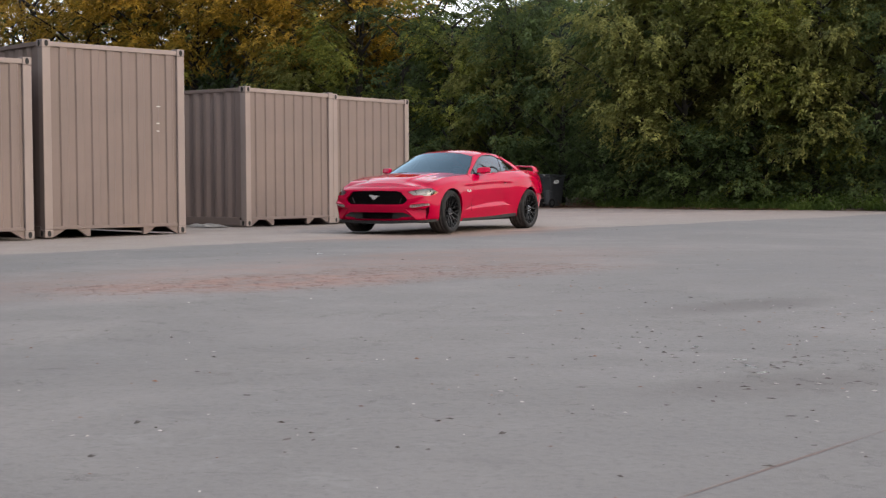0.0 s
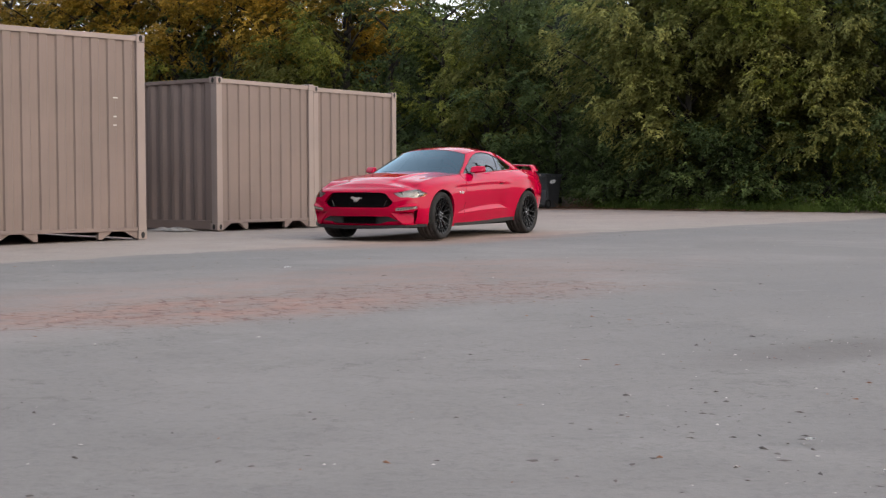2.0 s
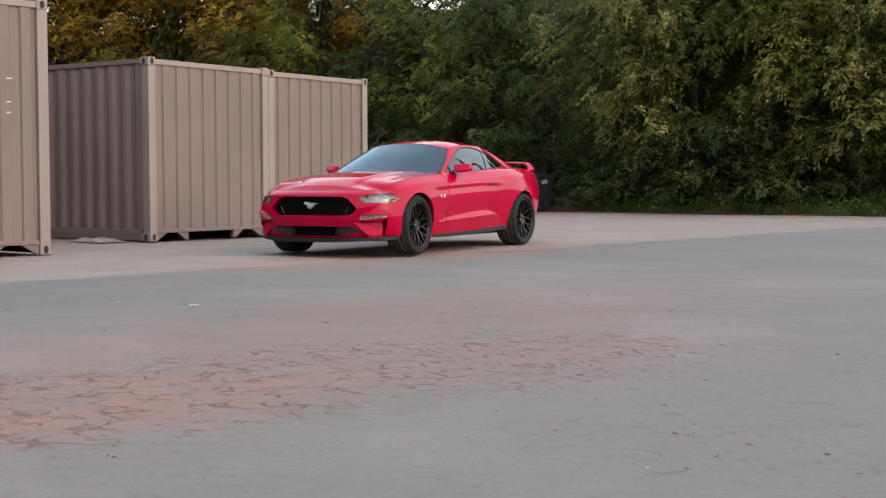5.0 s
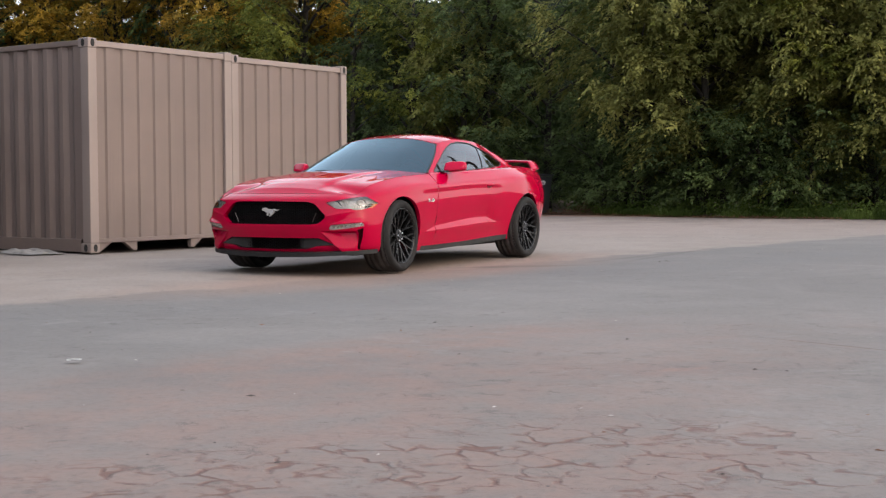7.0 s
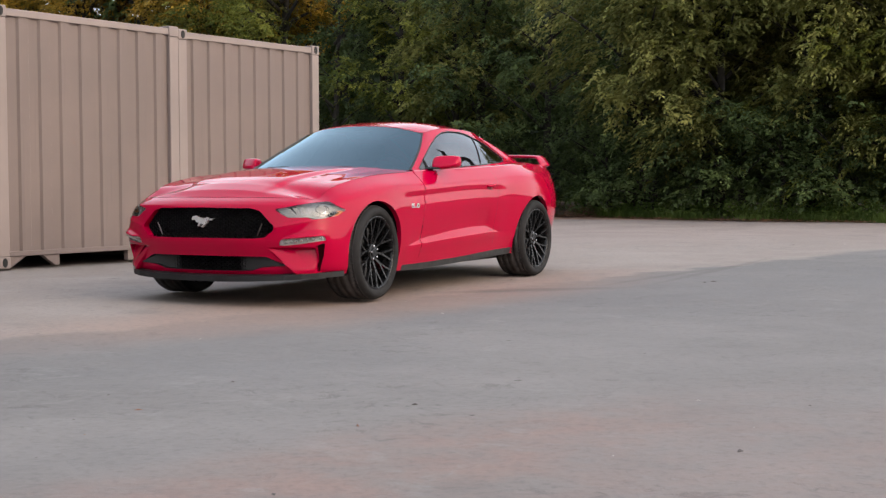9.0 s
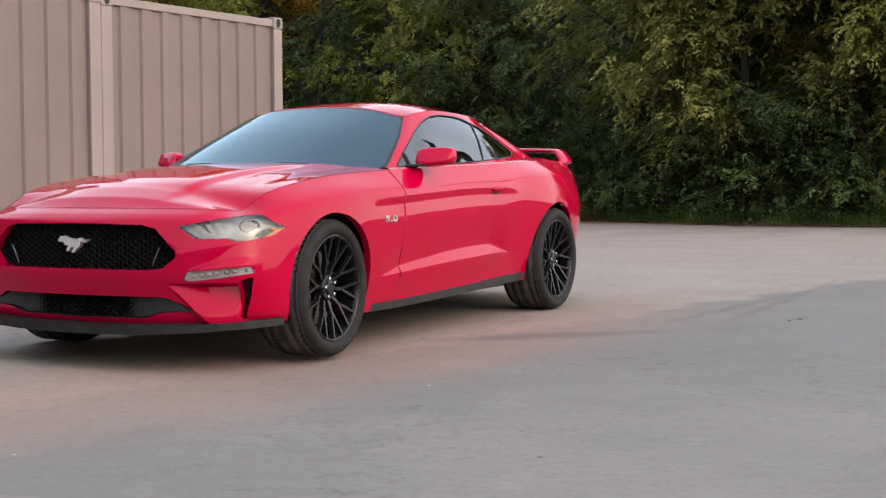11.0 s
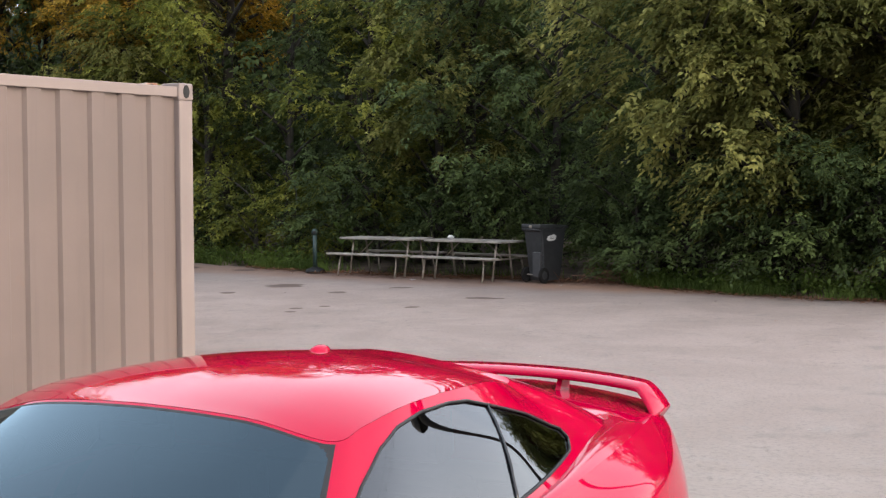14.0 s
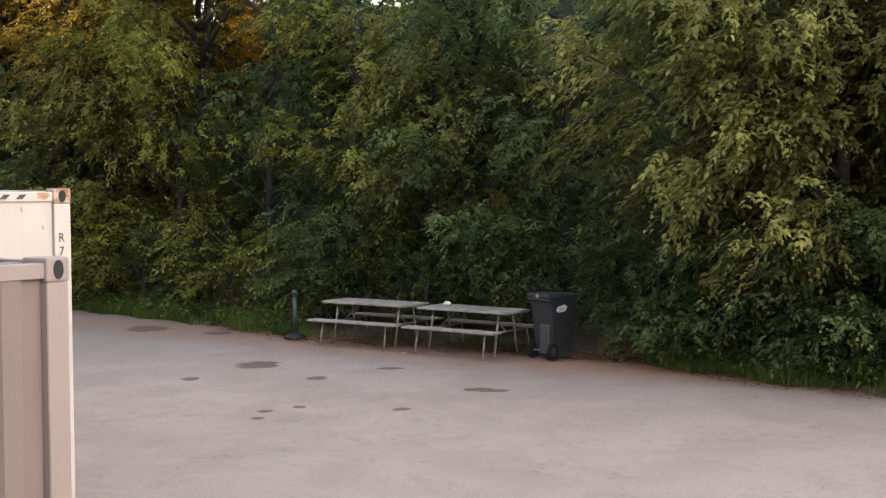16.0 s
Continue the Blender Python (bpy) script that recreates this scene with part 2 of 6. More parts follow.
MAT_GROUND = ground_material()
MAT_TAN = paint_container("tan_container_paint", (0.145, 0.1117, 0.1006), 0.2)
MAT_TAN_FRAME = paint_container("pale_tan_frame_paint", (0.2109, 0.1717, 0.1569), 0.15)
MAT_WHITE_BOX = paint_container("white_container_paint", (0.375, 0.345, 0.318), 0.8)
MAT_RUSTY_WHITE = paint_container("rusty_white_paint", (0.37, 0.296, 0.2442), 1.0, 0.42)
MAT_RUST = simple("rusty_paint", (0.3108, 0.1776, 0.1036), 0.8, var=0.45, scale=14)
MAT_DARK = simple("dark_void", (0.012, 0.012, 0.012), 0.9)
MAT_SOIL = simple("soil", (0.0629, 0.0429, 0.0296), 0.95, var=0.5, scale=3, bump=0.6, bscale=25)
MAT_BARK = simple("bark", (0.022, 0.018, 0.014), 0.95, var=0.35, scale=6, bump=0.6, bscale=30)
MAT_LEAF = {
    "mid": leaf_material("leaf_green", (0.062, 0.080, 0.015), (0.305, 0.310, 0.058), 0.48),
    "dark": leaf_material("leaf_dark_green", (0.0415, 0.0632, 0.0234), (0.1490, 0.1986, 0.0650), 0.45),
    "pale": leaf_material("leaf_pale_green", (0.092, 0.100, 0.026), (0.30, 0.29, 0.085), 0.45),
    "gold": leaf_material("leaf_golden", (0.16, 0.115, 0.017), (0.60, 0.36, 0.045)),
    "grass": leaf_material("grass_green", (0.0518, 0.0851, 0.0163), (0.1258, 0.1776, 0.037)),
    "dead": leaf_material("dead_leaf_brown", (0.0814, 0.037, 0.02), (0.222, 0.0999, 0.0533), 0.1),
}

# ---- building helpers ----


def link_bm(name, bm, material=None, smooth=False):
    me = bpy.data.meshes.new(name)
    bm.normal_update()
    bm.to_mesh(me)
    bm.free()
    if material:
        me.materials.append(material)
    if smooth:
        me.shade_smooth()
    return me


def part(name, bm, material, parent, label="", smooth=False):
    """Links a bmesh as one mesh object under a thing or a part."""
    me = bm if isinstance(bm, bpy.types.Mesh) else link_bm(name, bm, material, smooth)
    ob = new(name, me)
    ob.parent = parent
    if label:
        tagged(ob, label)
    return ob


def thing(name, m, label, category, group="", kind=""):
    e = new(name)
    e.empty_display_size = 0.2
    e.matrix_basis = m
    return tagged(e, label, category, group, kind)


def solid(name, bm, material, m, label, category, group="", kind="", smooth=False):
    ob = new(name, link_bm(name, bm, material, smooth))
    ob.matrix_basis = m
    return tagged(ob, label, category, group, kind)


def box(bm, x0, x1, y0, y1, z0, z1, bevel=0.0, segs=1):
    r = bmesh.ops.create_cube(bm, size=1.0, matrix=Matrix.LocRotScale(((x0 + x1) / 2, (y0 + y1) / 2, (z0 + z1) / 2), None, (x1 - x0, y1 - y0, z1 - z0)))
    if bevel:
        es = list({e for v in r["verts"] for e in v.link_edges})
        bmesh.ops.bevel(bm, geom=es, offset=bevel, segments=segs, affect="EDGES", profile=0.5)
    return bm


def prism(bm, pts, axis, a, b):
    """Extrudes a polygon of 2D points along an axis between a and b."""
    def at(p, w):
        return {"x": (w, p[0], p[1]), "y": (p[0], w, p[1]), "z": (p[0], p[1], w)}[axis]
    lo = [bm.verts.new(at(p, a)) for p in pts]
    hi = [bm.verts.new(at(p, b)) for p in pts]
    n = len(pts)
    fs = [bm.faces.new(lo[::-1]), bm.faces.new(hi)] + [bm.faces.new((lo[i], lo[(i + 1) % n], hi[(i + 1) % n], hi[i])) for i in range(n)]
    bmesh.ops.recalc_face_normals(bm, faces=fs)
    return bm


def tube(bm, pts, radii, segs=8, caps=True):
    """A tapered tube along points."""
    rings = []
    pts = [Vector(p) for p in pts]
    for i, p in enumerate(pts):
        d = (pts[min(i + 1, len(pts) - 1)] - pts[max(i - 1, 0)]).normalized()
        q = d.to_track_quat("Z", "Y")
        r = radii[i] if isinstance(radii, (list, tuple)) else radii
        rings.append([bm.verts.new(p + q @ Vector((r * math.cos(2 * math.pi * k / segs), r * math.sin(2 * math.pi * k / segs), 0))) for k in range(segs)])
    for a, b in zip(rings, rings[1:]):
        for k in range(segs):
            bm.faces.new((a[k], a[(k + 1) % segs], b[(k + 1) % segs], b[k]))
    if caps:
        bm.faces.new(rings[0][::-1])
        bm.faces.new(rings[-1])
    return bm


def cyl(bm, c, r, h, axis="z", segs=24, bevel=0.0):
    rot = {"z": Matrix(), "x": Matrix.Rotation(radians(90), 4, "Y"), "y": Matrix.Rotation(radians(90), 4, "X")}[axis]
    res = bmesh.ops.create_cone(bm, cap_ends=True, segments=segs, radius1=r, radius2=r, depth=h, matrix=Matrix.Translation(c) @ rot)
    if bevel:
        es = [e for e in {e for v in res["verts"] for e in v.link_edges} if len(e.link_faces) == 2 and e.calc_face_angle(0) > 1.0]
        bmesh.ops.bevel(bm, geom=es, offset=bevel, segments=2, affect="EDGES", profile=0.5)
    return bm


def quads_mesh(name, verts, faces, material, smooth=False):
    """A mesh from numpy arrays: verts (n,3), faces (m,k)."""
    me = bpy.data.meshes.new(name)
    k = faces.shape[1]
    me.vertices.add(len(verts))
    me.vertices.foreach_set("co", np.ascontiguousarray(verts, dtype=np.float32).ravel())
    me.loops.add(faces.size)
    me.loops.foreach_set("vertex_index", faces.astype(np.int32).ravel())
    me.polygons.add(len(faces))
    me.polygons.foreach_set("loop_start", np.arange(0, faces.size, k, dtype=np.int32))
    me.update(calc_edges=True)
    me.validate()
    me.materials.append(material)
    if smooth:
        me.shade_smooth()
    return me


# ---- ground ----
def build_ground():
    def axis(lo, hi, a, b, step):
        near = np.arange(a, b + 1e-6, step)
        out = [near]
        d = step
        x = b
        up = []
        while x < hi:
            d *= 1.35
            x = min(hi, x + d)
            up.append(x)
        d, x, dn = step, a, []
        while x > lo:
            d *= 1.35
            x = max(lo, x - d)
            dn.append(x)
        return np.concatenate([dn[::-1], near, up])
    xs, ys = axis(-900, 900, -10, 12, 0.5), axis(-900, 1500, -4, 54, 0.5)
    gx, gy = np.meshgrid(xs, ys)
    gz = 0.012 * np.sin(gx * 0.9 + 1.3) * np.sin(gy * 0.55) - 0.012
    v = np.stack([gx, gy, gz], -1).reshape(-1, 3)
    nx, ny = len(xs), len(ys)
    i = np.arange(nx * ny).reshape(ny, nx)
    f = np.stack([i[:-1, :-1], i[:-1, 1:], i[1:, 1:], i[1:, :-1]], -1).reshape(-1, 4)
    ob = new("ground", quads_mesh("ground", v, f, MAT_GROUND, True))
    tagged(ob, "worn grey asphalt yard with reddish clay dust and cracks", "ground", kind="structure")


build_ground()

# the yard's far edge, from left to right
EDGE = [(-40, 68), (-24, 61), (-14, 56), (-8.2, 52.2), (-5.7, 50.0), (-2.9, 47.3), (-0.95, 46.1), (1.6, 45.1), (2.9, 43.9), (3.75, 42.4), (4.75, 41.4), (5.8, 40.6), (7.4, 39.6), (10.6, 37.6), (16, 34), (26, 27), (40, 14)]


def edge_at(x):
    return float(np.interp(x, [p[0] for p in EDGE], [p[1] for p in EDGE]))


def build_verge():
    xs = np.concatenate([np.arange(-40, -12, 1.0), np.arange(-12, 14, 0.12), np.arange(14, 41, 1.0)])
    depth = np.array([0.0, 0.25, 0.8, 2.0, 5.0, 40.0])
    rows = []
    for x in xs:
        y0 = edge_at(x) + 0.16 * math.sin(x * 5.1) + 0.10 * math.sin(x * 13.7 + 1)
        for d in depth:
            z = -0.03 if d == 0 else 0.02 + 0.05 * min(d, 3) + 0.03 * noise.noise((x, y0 + d, 0))
            rows.append((x + 0.35 * d * 0.3, y0 + d, z))
    v = np.array(rows)
    n, k = len(xs), len(depth)
    i = np.arange(n * k).reshape(n, k)
    f = np.stack([i[:-1, :-1], i[1:, :-1], i[1:, 1:], i[:-1, 1:]], -1).reshape(-1, 4)
    ob = new("verge", quads_mesh("verge", v, f, MAT_SOIL, True))
    tagged(ob, "strip of dark soil under the trees", "verge", kind="structure")


build_verge()

# ---- shipping containers ----


def corner_casting(bm, x, y, z, sx, sy, sz):
    box(bm, x, x + sx, y, y + sy, z, z + sz, 0.012, 2)


def folded(bm, prof, height, thick):
    """A folded sheet in the x-z plane from the origin, after a profile of (x, depth) points."""
    cols = [[bm.verts.new((px, py + o, z)) for px, py in prof] for o, z in ((0, 0), (0, height), (thick, height), (thick, 0))]
    for c0, c1 in ((0, 1), (1, 2), (2, 3), (3, 0)):
        for i in range(len(prof) - 1):
            bm.faces.new((cols[c0][i], cols[c0][i + 1], cols[c1][i + 1], cols[c1][i]))
    bmesh.ops.recalc_face_normals(bm, faces=bm.faces[:])
    return bm


def corrugated(bm, length, height, pitch, depth, thick, flat=0.5, slope=0.18):
    """A trapezoidal sheet; folds go into +y."""
    a, s = pitch * flat, pitch * slope
    b = pitch - a - 2 * s
    n = int(length / pitch)
    x = (length - n * pitch) / 2
    prof = [(0, 0)]
    for i in range(n):
        prof += [(x + b / 2, 0), (x + b / 2 + s, depth), (x + b / 2 + s + a, depth), (x + b / 2 + 2 * s + a, 0)]
        x += pitch
    return folded(bm, prof + [(length, 0)], height, thick)


def end_sheet(bm, length, height, pitch, first):
    """The end wall: hollows and ribs of equal width, the first hollow against the corner post."""
    prof = [(0, 0.024)]
    x = first
    while x < length - 0.05:
        if x - pitch / 2 > 0.03:
            prof += [(x - pitch / 2 - 0.010, 0), (x - pitch / 2 + 0.010, 0.024)]
        prof += [(x - 0.010, 0.024), (x + 0.010, 0)]
        x += pitch
    if x - pitch / 2 < length - 0.05:
        return folded(bm, prof + [(x - pitch / 2 - 0.010, 0), (x - pitch / 2 + 0.010, 0.024), (length, 0.024)], height, 0.004)
    return folded(bm, prof + [(length, 0)], height, 0.004)


def build_container(m, height, label, paint, frame_paint, group, long=6.058, width=2.438, pitch=0.2605, first=0.155, panel=False, hidden=False):
    """Front end lies in the plane y = 0 from x = 0 to width; the box goes back into +y."""
    c = thing("shipping_container", m, label, "container", group)
    W, L, H, P = width, long, height, 0.130
    post = link_bm("corner_post", box(bmesh.new(), 0, P, 0, 0.14, 0.118, H - 0.118, 0.006), frame_paint)
    cast = bmesh.new()
    corner_casting(cast, 0, 0, 0, 0.140, 0.178, 0.118)
    cast_me = link_bm("corner_casting", cast, MAT_RUSTY_WHITE if panel else frame_paint)
    # casting holes are solid ovals; their inner shade is put into the near-black colour
    slot = bmesh.new()
    pts = [(0.029 * math.cos(a), 0.046 * math.sin(a)) for a in np.linspace(0, 2 * math.pi, 17)[:-1]]
    prism(slot, pts, "y", -0.004, 0.012)
    slot_me = link_bm("slot", slot, MAT_DARK)
    for sx in (0, 1):
        for sy in (0, 1):
            o = part("corner_post", post, None, c)
            o.matrix_basis = Matrix.Translation((W if sx else 0, L if sy else 0, 0)) @ Matrix.Diagonal((-1 if sx else 1, -1 if sy else 1, 1, 1))
            for z in (0, H - 0.118):
                k = part("corner_casting", cast_me, None, c)
                k.matrix_basis = Matrix.Translation((W + 0.004 if sx else -0.004, L + 0.004 if sy else -0.004, z)) @ Matrix.Diagonal((-1 if sx else 1, -1 if sy else 1, 1, 1))
                if sy == 0 and not (hidden and sx):
                    part("slot", slot_me, None, k).matrix_basis = Matrix.Translation((0.070, -0.0005, 0.06))
                    part("slot", slot_me, None, k).matrix_basis = Matrix.Translation((-0.0005, 0.09, 0.06)) @ Matrix.Rotation(radians(-90), 4, "Z")
    # end frame rails
    part("top_end_rail", box(bmesh.new(), 0.134, W - 0.134, 0.012, 0.10, H - 0.098, H - 0.026, 0.004), frame_paint, c)
    part("bottom_end_rail", box(bmesh.new(), 0.134, W - 0.134, 0.012, 0.10, 0.118, 0.168, 0.004), paint, c)
    for sgn, x in ((0, 0.0), (1, W)):
        part("top_side_rail", box(bmesh.new(), x - 0.06 if sgn else 0.008, x - 0.008 if sgn else 0.06, 0.18, L - 0.18, H - 0.085, H - 0.022, 0.004), paint, c)
        part("bottom_side_rail", box(bmesh.new(), x - 0.075 if sgn else 0.010, x - 0.010 if sgn else 0.075, 0.18, L - 0.18, 0.012, 0.165, 0.004), paint, c)
    part("rear_rail", box(bmesh.new(), 0.134, W - 0.134, L - 0.10, L - 0.012, H - 0.088, H - 0.028, 0.004), frame_paint, c)
    # feet and gussets under the front sill
    for x0, flip in ((0.138, 1), (W - 0.138, -1)):
        part("gusset", prism(bmesh.new(), [(x0, 0.008), (x0, 0.117), (x0 + 0.21 * flip, 0.117), (x0 + 0.02 * flip, 0.008)], "y", 0.03, 0.075), paint, c)
        fx = x0 + 0.41 * flip
        part("fork_foot", prism(bmesh.new(), [(fx, 0.117), (fx + 0.21 * flip, 0.117), (fx + 0.21 * flip, 0.010), (fx + 0.155 * flip, 0.010)], "y", 0.03, 0.09), paint, c)
    # walls
    if panel:
        part("front_panel", box(bmesh.new(), 0.134, W - 0.134, 0.03, 0.06, 0.214, H - 0.086), paint, c)
        bolt = bmesh.new()
        cyl(bolt, (0, 0, 0), 0.019, 0.014, "y", 10, 0.004)
        bolt_me = link_bm("bolt", bolt, simple("bolt_steel", (0.4, 0.38, 0.35), 0.6, 0.6))
        for i in range(6):
            o = part("bolt", bolt_me, None, c)
            o.matrix_basis = Matrix.Translation((W - 0.36 - 0.36 * i, 0.024, H - 0.15))
        for z in (H - 0.29, H - 0.62, H - 0.95):
            o = part("bolt", bolt_me, None, c)
            o.matrix_basis = Matrix.Translation((W - 0.20, 0.024, z))
        stripe_m = simple("black_stripe_paint", (0.04, 0.035, 0.03), 0.7)
        for i in range(3):
            x = W - 0.42 - 0.125 * i
            part("warning_stripe", prism(bmesh.new(), [(x, H - 0.078), (x + 0.05, H - 0.078), (x + 0.085, H - 0.042), (x + 0.035, H - 0.042)], "y", 0.007, 0.011), stripe_m, c)
        part("rust_patch", prism(bmesh.new(), [(W - 0.25, H - 0.03), (W - 0.25, H - 0.07), (W - 0.20, H - 0.085), (W - 0.163, H - 0.06), (W - 0.163, H - 0.03)], "y", 0.006, 0.0115), MAT_RUST, c)
    else:
        part("end_wall", end_sheet(bmesh.new(), W - 0.268, H - 0.262, pitch, first), paint, c).matrix_basis = Matrix.Translation((0.134, 0.022, 0.167))
    for x, rot in ((0.024, 90), (W - 0.024, 90)):
        w = part("side_wall", corrugated(bmesh.new(), L - 0.28, H - 0.25, 0.278, 0.036 * (1 if x > 1 else -1), 0.003, 0.25, 0.25), paint, c)
        w.matrix_basis = Matrix.Translation((x, 0.14, 0.165)) @ Matrix.Rotation(radians(90), 4, "Z")
    part("rear_wall", box(bmesh.new(), 0.134, W - 0.134, L - 0.06, L - 0.03, 0.17, H - 0.086), paint, c)
    roof = corrugated(bmesh.new(), L - 0.36, W - 0.12, 0.21, 0.02, 0.003, 0.4, 0.15)
    r = part("roof", roof, paint, c)
    r.matrix_basis = Matrix(((0, 0, 1, 0.06), (1, 0, 0, 0.18), (0, 1, 0, H - 0.055), (0, 0, 0, 1)))
    part("floor", box(bmesh.new(), 0.08, W - 0.08, 0.11, L - 0.11, 0.14, 0.17), paint, c)
    return c


def row_pose(x, y, turn):
    return pose(x, y, 0, 0, 0, turn)


LAB = "tan corrugated steel shipping container standing on the asphalt"
build_container(row_pose(-4.285, 24.88, 57.3), 2.565, LAB, MAT_TAN, MAT_TAN_FRAME, "row of storage containers", hidden=True)
build_container(row_pose(-4.285 + 2.4405 * math.cos(radians(57.3)), 24.88 + 2.4405 * math.sin(radians(57.3)), 57.3), 2.546, LAB, MAT_TAN, MAT_TAN_FRAME, "row of storage containers", pitch=0.2585, first=0.108)
build_container(row_pose(-4.57 - 2.438 * math.cos(radians(48)), 21.55 - 2.438 * math.sin(radians(48)), 48), 2.896, "taller tan shipping container with small white marks", MAT_TAN, MAT_TAN_FRAME, "row of storage containers")
build_container(row_pose(-6.22 - 2.438 * math.cos(radians(48)), 19.35 - 2.438 * math.sin(radians(48)), 48), 2.591, LAB, MAT_TAN, MAT_TAN_FRAME, "row of storage containers")
build_container(row_pose(-2.80 - 2.438 * math.cos(radians(36)), 33.0 - 2.438 * math.sin(radians(36)), 36), 2.84, "old white shipping container with rusty corners", MAT_WHITE_BOX, MAT_WHITE_BOX, "", panel=True)


# ---- the car: x forward, y to its left, z up, from the middle of the wheelbase ----
CAR = pose(-0.547, 23.118, 0, 0, 0, 244.05)


def car_paint():
    m = Mat("red_car_paint")
    flake = m.noise(900, 2, 0.5)
    c = m.mix(m.ramp(m.noise(1.3, 3), 0.3, 0.7), (0.315, 0.0002, 0.023), (0.335, 0.0002, 0.026))
    m.base(c).set(rough=m.ramp(flake, 0.3, 0.7, 0.40, 0.46), coat=1.0, coat_ior=1.26, coat_rough=0.008, spec=0.0)
    return m.m


def car_glass(name, tint, rough=0.0, sheen=(0.74, 0.90, 1.0), ior=1.6):
    m = Mat(name)
    tr = m.n("ShaderNodeBsdfTransparent")
    tr.inputs[0].default_value = (*tint, 1)
    gl = m.n("ShaderNodeBsdfGlossy")
    gl.inputs["Roughness"].default_value = rough
    gl.inputs[0].default_value = (*sheen, 1)
    fr = m.n("ShaderNodeFresnel")
    fr.inputs["IOR"].default_value = ior
    mx = m.n("ShaderNodeMixShader")
    m.link(fr.outputs[0], mx.inputs[0])
    m.link(tr.outputs[0], mx.inputs[1])
    m.link(gl.outputs[0], mx.inputs[2])
    m.link(mx.outputs[0], m.out.inputs[0])
    return m.m


PAINT = car_paint()
M_BLACK = simple("satin_black_trim", (0.012, 0.012, 0.013), 0.5, var=0.2, spec=0.25)
M_MESH = simple("black_grille_plastic", (0.006, 0.006, 0.007), 0.55, var=0.2, spec=0.15)
M_PLASTIC = simple("grey_black_plastic", (0.022, 0.022, 0.023), 0.6, var=0.2, bump=0.1, bscale=300, spec=0.3)
M_GLOSSBLACK = simple("gloss_black", (0.010, 0.010, 0.011), 0.16, var=0.1)
M_RUBBER = simple("tyre_rubber", (0.013, 0.0125, 0.0125), 0.75, var=0.25, scale=20, bump=0.15, bscale=200, spec=0.18)
M_WHEEL = simple("black_alloy", (0.005, 0.005, 0.0055), 0.28, var=0.2, spec=0.28)
M_TREAD = simple("dusty_tread_rubber", (0.0555, 0.0488, 0.0459), 0.9, var=0.3, scale=14, bump=0.2, bscale=120, spec=0.2)
M_CHROME = simple("chrome", (0.72, 0.72, 0.74), 0.16, 1.0, var=0.05)
M_DISC = simple("brake_steel", (0.20, 0.19, 0.18), 0.35, 1.0)
M_CALIPER = simple("dark_caliper", (0.05, 0.02, 0.02), 0.4)
M_LENS = car_glass("clear_lens", (0.92, 0.92, 0.91), 0.02, (0.8, 0.78, 0.76))
M_WINDSCREEN = car_glass("windscreen_glass", (0.05, 0.065, 0.07), 0.0, (0.62, 0.86, 1.0), 1.66)
M_SIDEGLASS = car_glass("tinted_side_glass", (0.10, 0.11, 0.12), 0.0, (0.92, 0.96, 1.0), 1.72)
M_REFLECTOR = simple("headlight_reflector", (0.27, 0.262, 0.255), 0.42, 0.25, var=0.3, scale=16)
M_AMBER = simple("amber_lens", (0.55, 0.16, 0.03), 0.2, coat=1.0)
M_WHITELENS = simple("white_lens", (0.40, 0.38, 0.36), 0.25, coat=1.0)
M_GAP = simple("panel_gap", (0.045, 0.002, 0.006), 0.6, spec=0.1)
M_SATIN = simple("satin_chrome", (0.50, 0.50, 0.51), 0.32, 0.45)
M_FOG = simple("smoked_lamp_lens", (0.31, 0.30, 0.29), 0.2, coat=1.0)
M_CABIN = simple("dark_cabin_trim", (0.022, 0.022, 0.024), 0.7)
M_REDLENS = simple("red_lens", (0.25, 0.005, 0.01), 0.15, coat=1.0)


def spline(t, p, q):
    """Smooth curve through points p (n, d) at parameters t, read at q."""
    t, p, q = np.asarray(t, float), np.asarray(p, float), np.asarray(q, float)
    d = np.diff(p, axis=0) / np.diff(t)[:, None]
    h = np.diff(t)
    m = np.empty_like(p)
    m[1:-1] = (d[:-1] * h[1:, None] + d[1:] * h[:-1, None]) / (h[1:] + h[:-1])[:, None]
    m[0], m[-1] = d[0], d[-1]
    i = np.clip(np.searchsorted(t, q, side="right") - 1, 0, len(t) - 2)
    s = ((q - t[i]) / h[i])[:, None]
    hi = h[i][:, None]
    return (2 * s**3 - 3 * s**2 + 1) * p[i] + (s**3 - 2 * s**2 + s) * hi * m[i] + (-2 * s**3 + 3 * s**2) * p[i + 1] + (s**3 - s**2) * hi * m[i + 1]


def arch(t, p, q):
    """Smooth curve over half a car from centreline to centreline, level where it meets the other half."""
    p, flip = np.asarray(p, float), np.array([1, -1, 1])
    return spline([2 * t[0] - t[1], *t, 2 * t[-1] - t[-2]], np.vstack([p[1] * flip, p, p[-2] * flip]), q)


def net(curves, us, vs, tu, tv, curve=spline):
    """Surface through a net of level curves (k, n, 3): grid of points (len(vs), len(us), 3)."""
    dense = np.stack([curve(tu, c, us) for c in curves])
    k, n, _ = dense.shape
    flat = dense.reshape(k, -1)
    return spline(tv, flat, vs).reshape(len(vs), n, 3)


def grid_faces(nv, nu):
    i = np.arange(nv * nu).reshape(nv, nu)
    return np.stack([i[:-1, :-1], i[:-1, 1:], i[1:, 1:], i[1:, :-1]], -1).reshape(-1, 4)


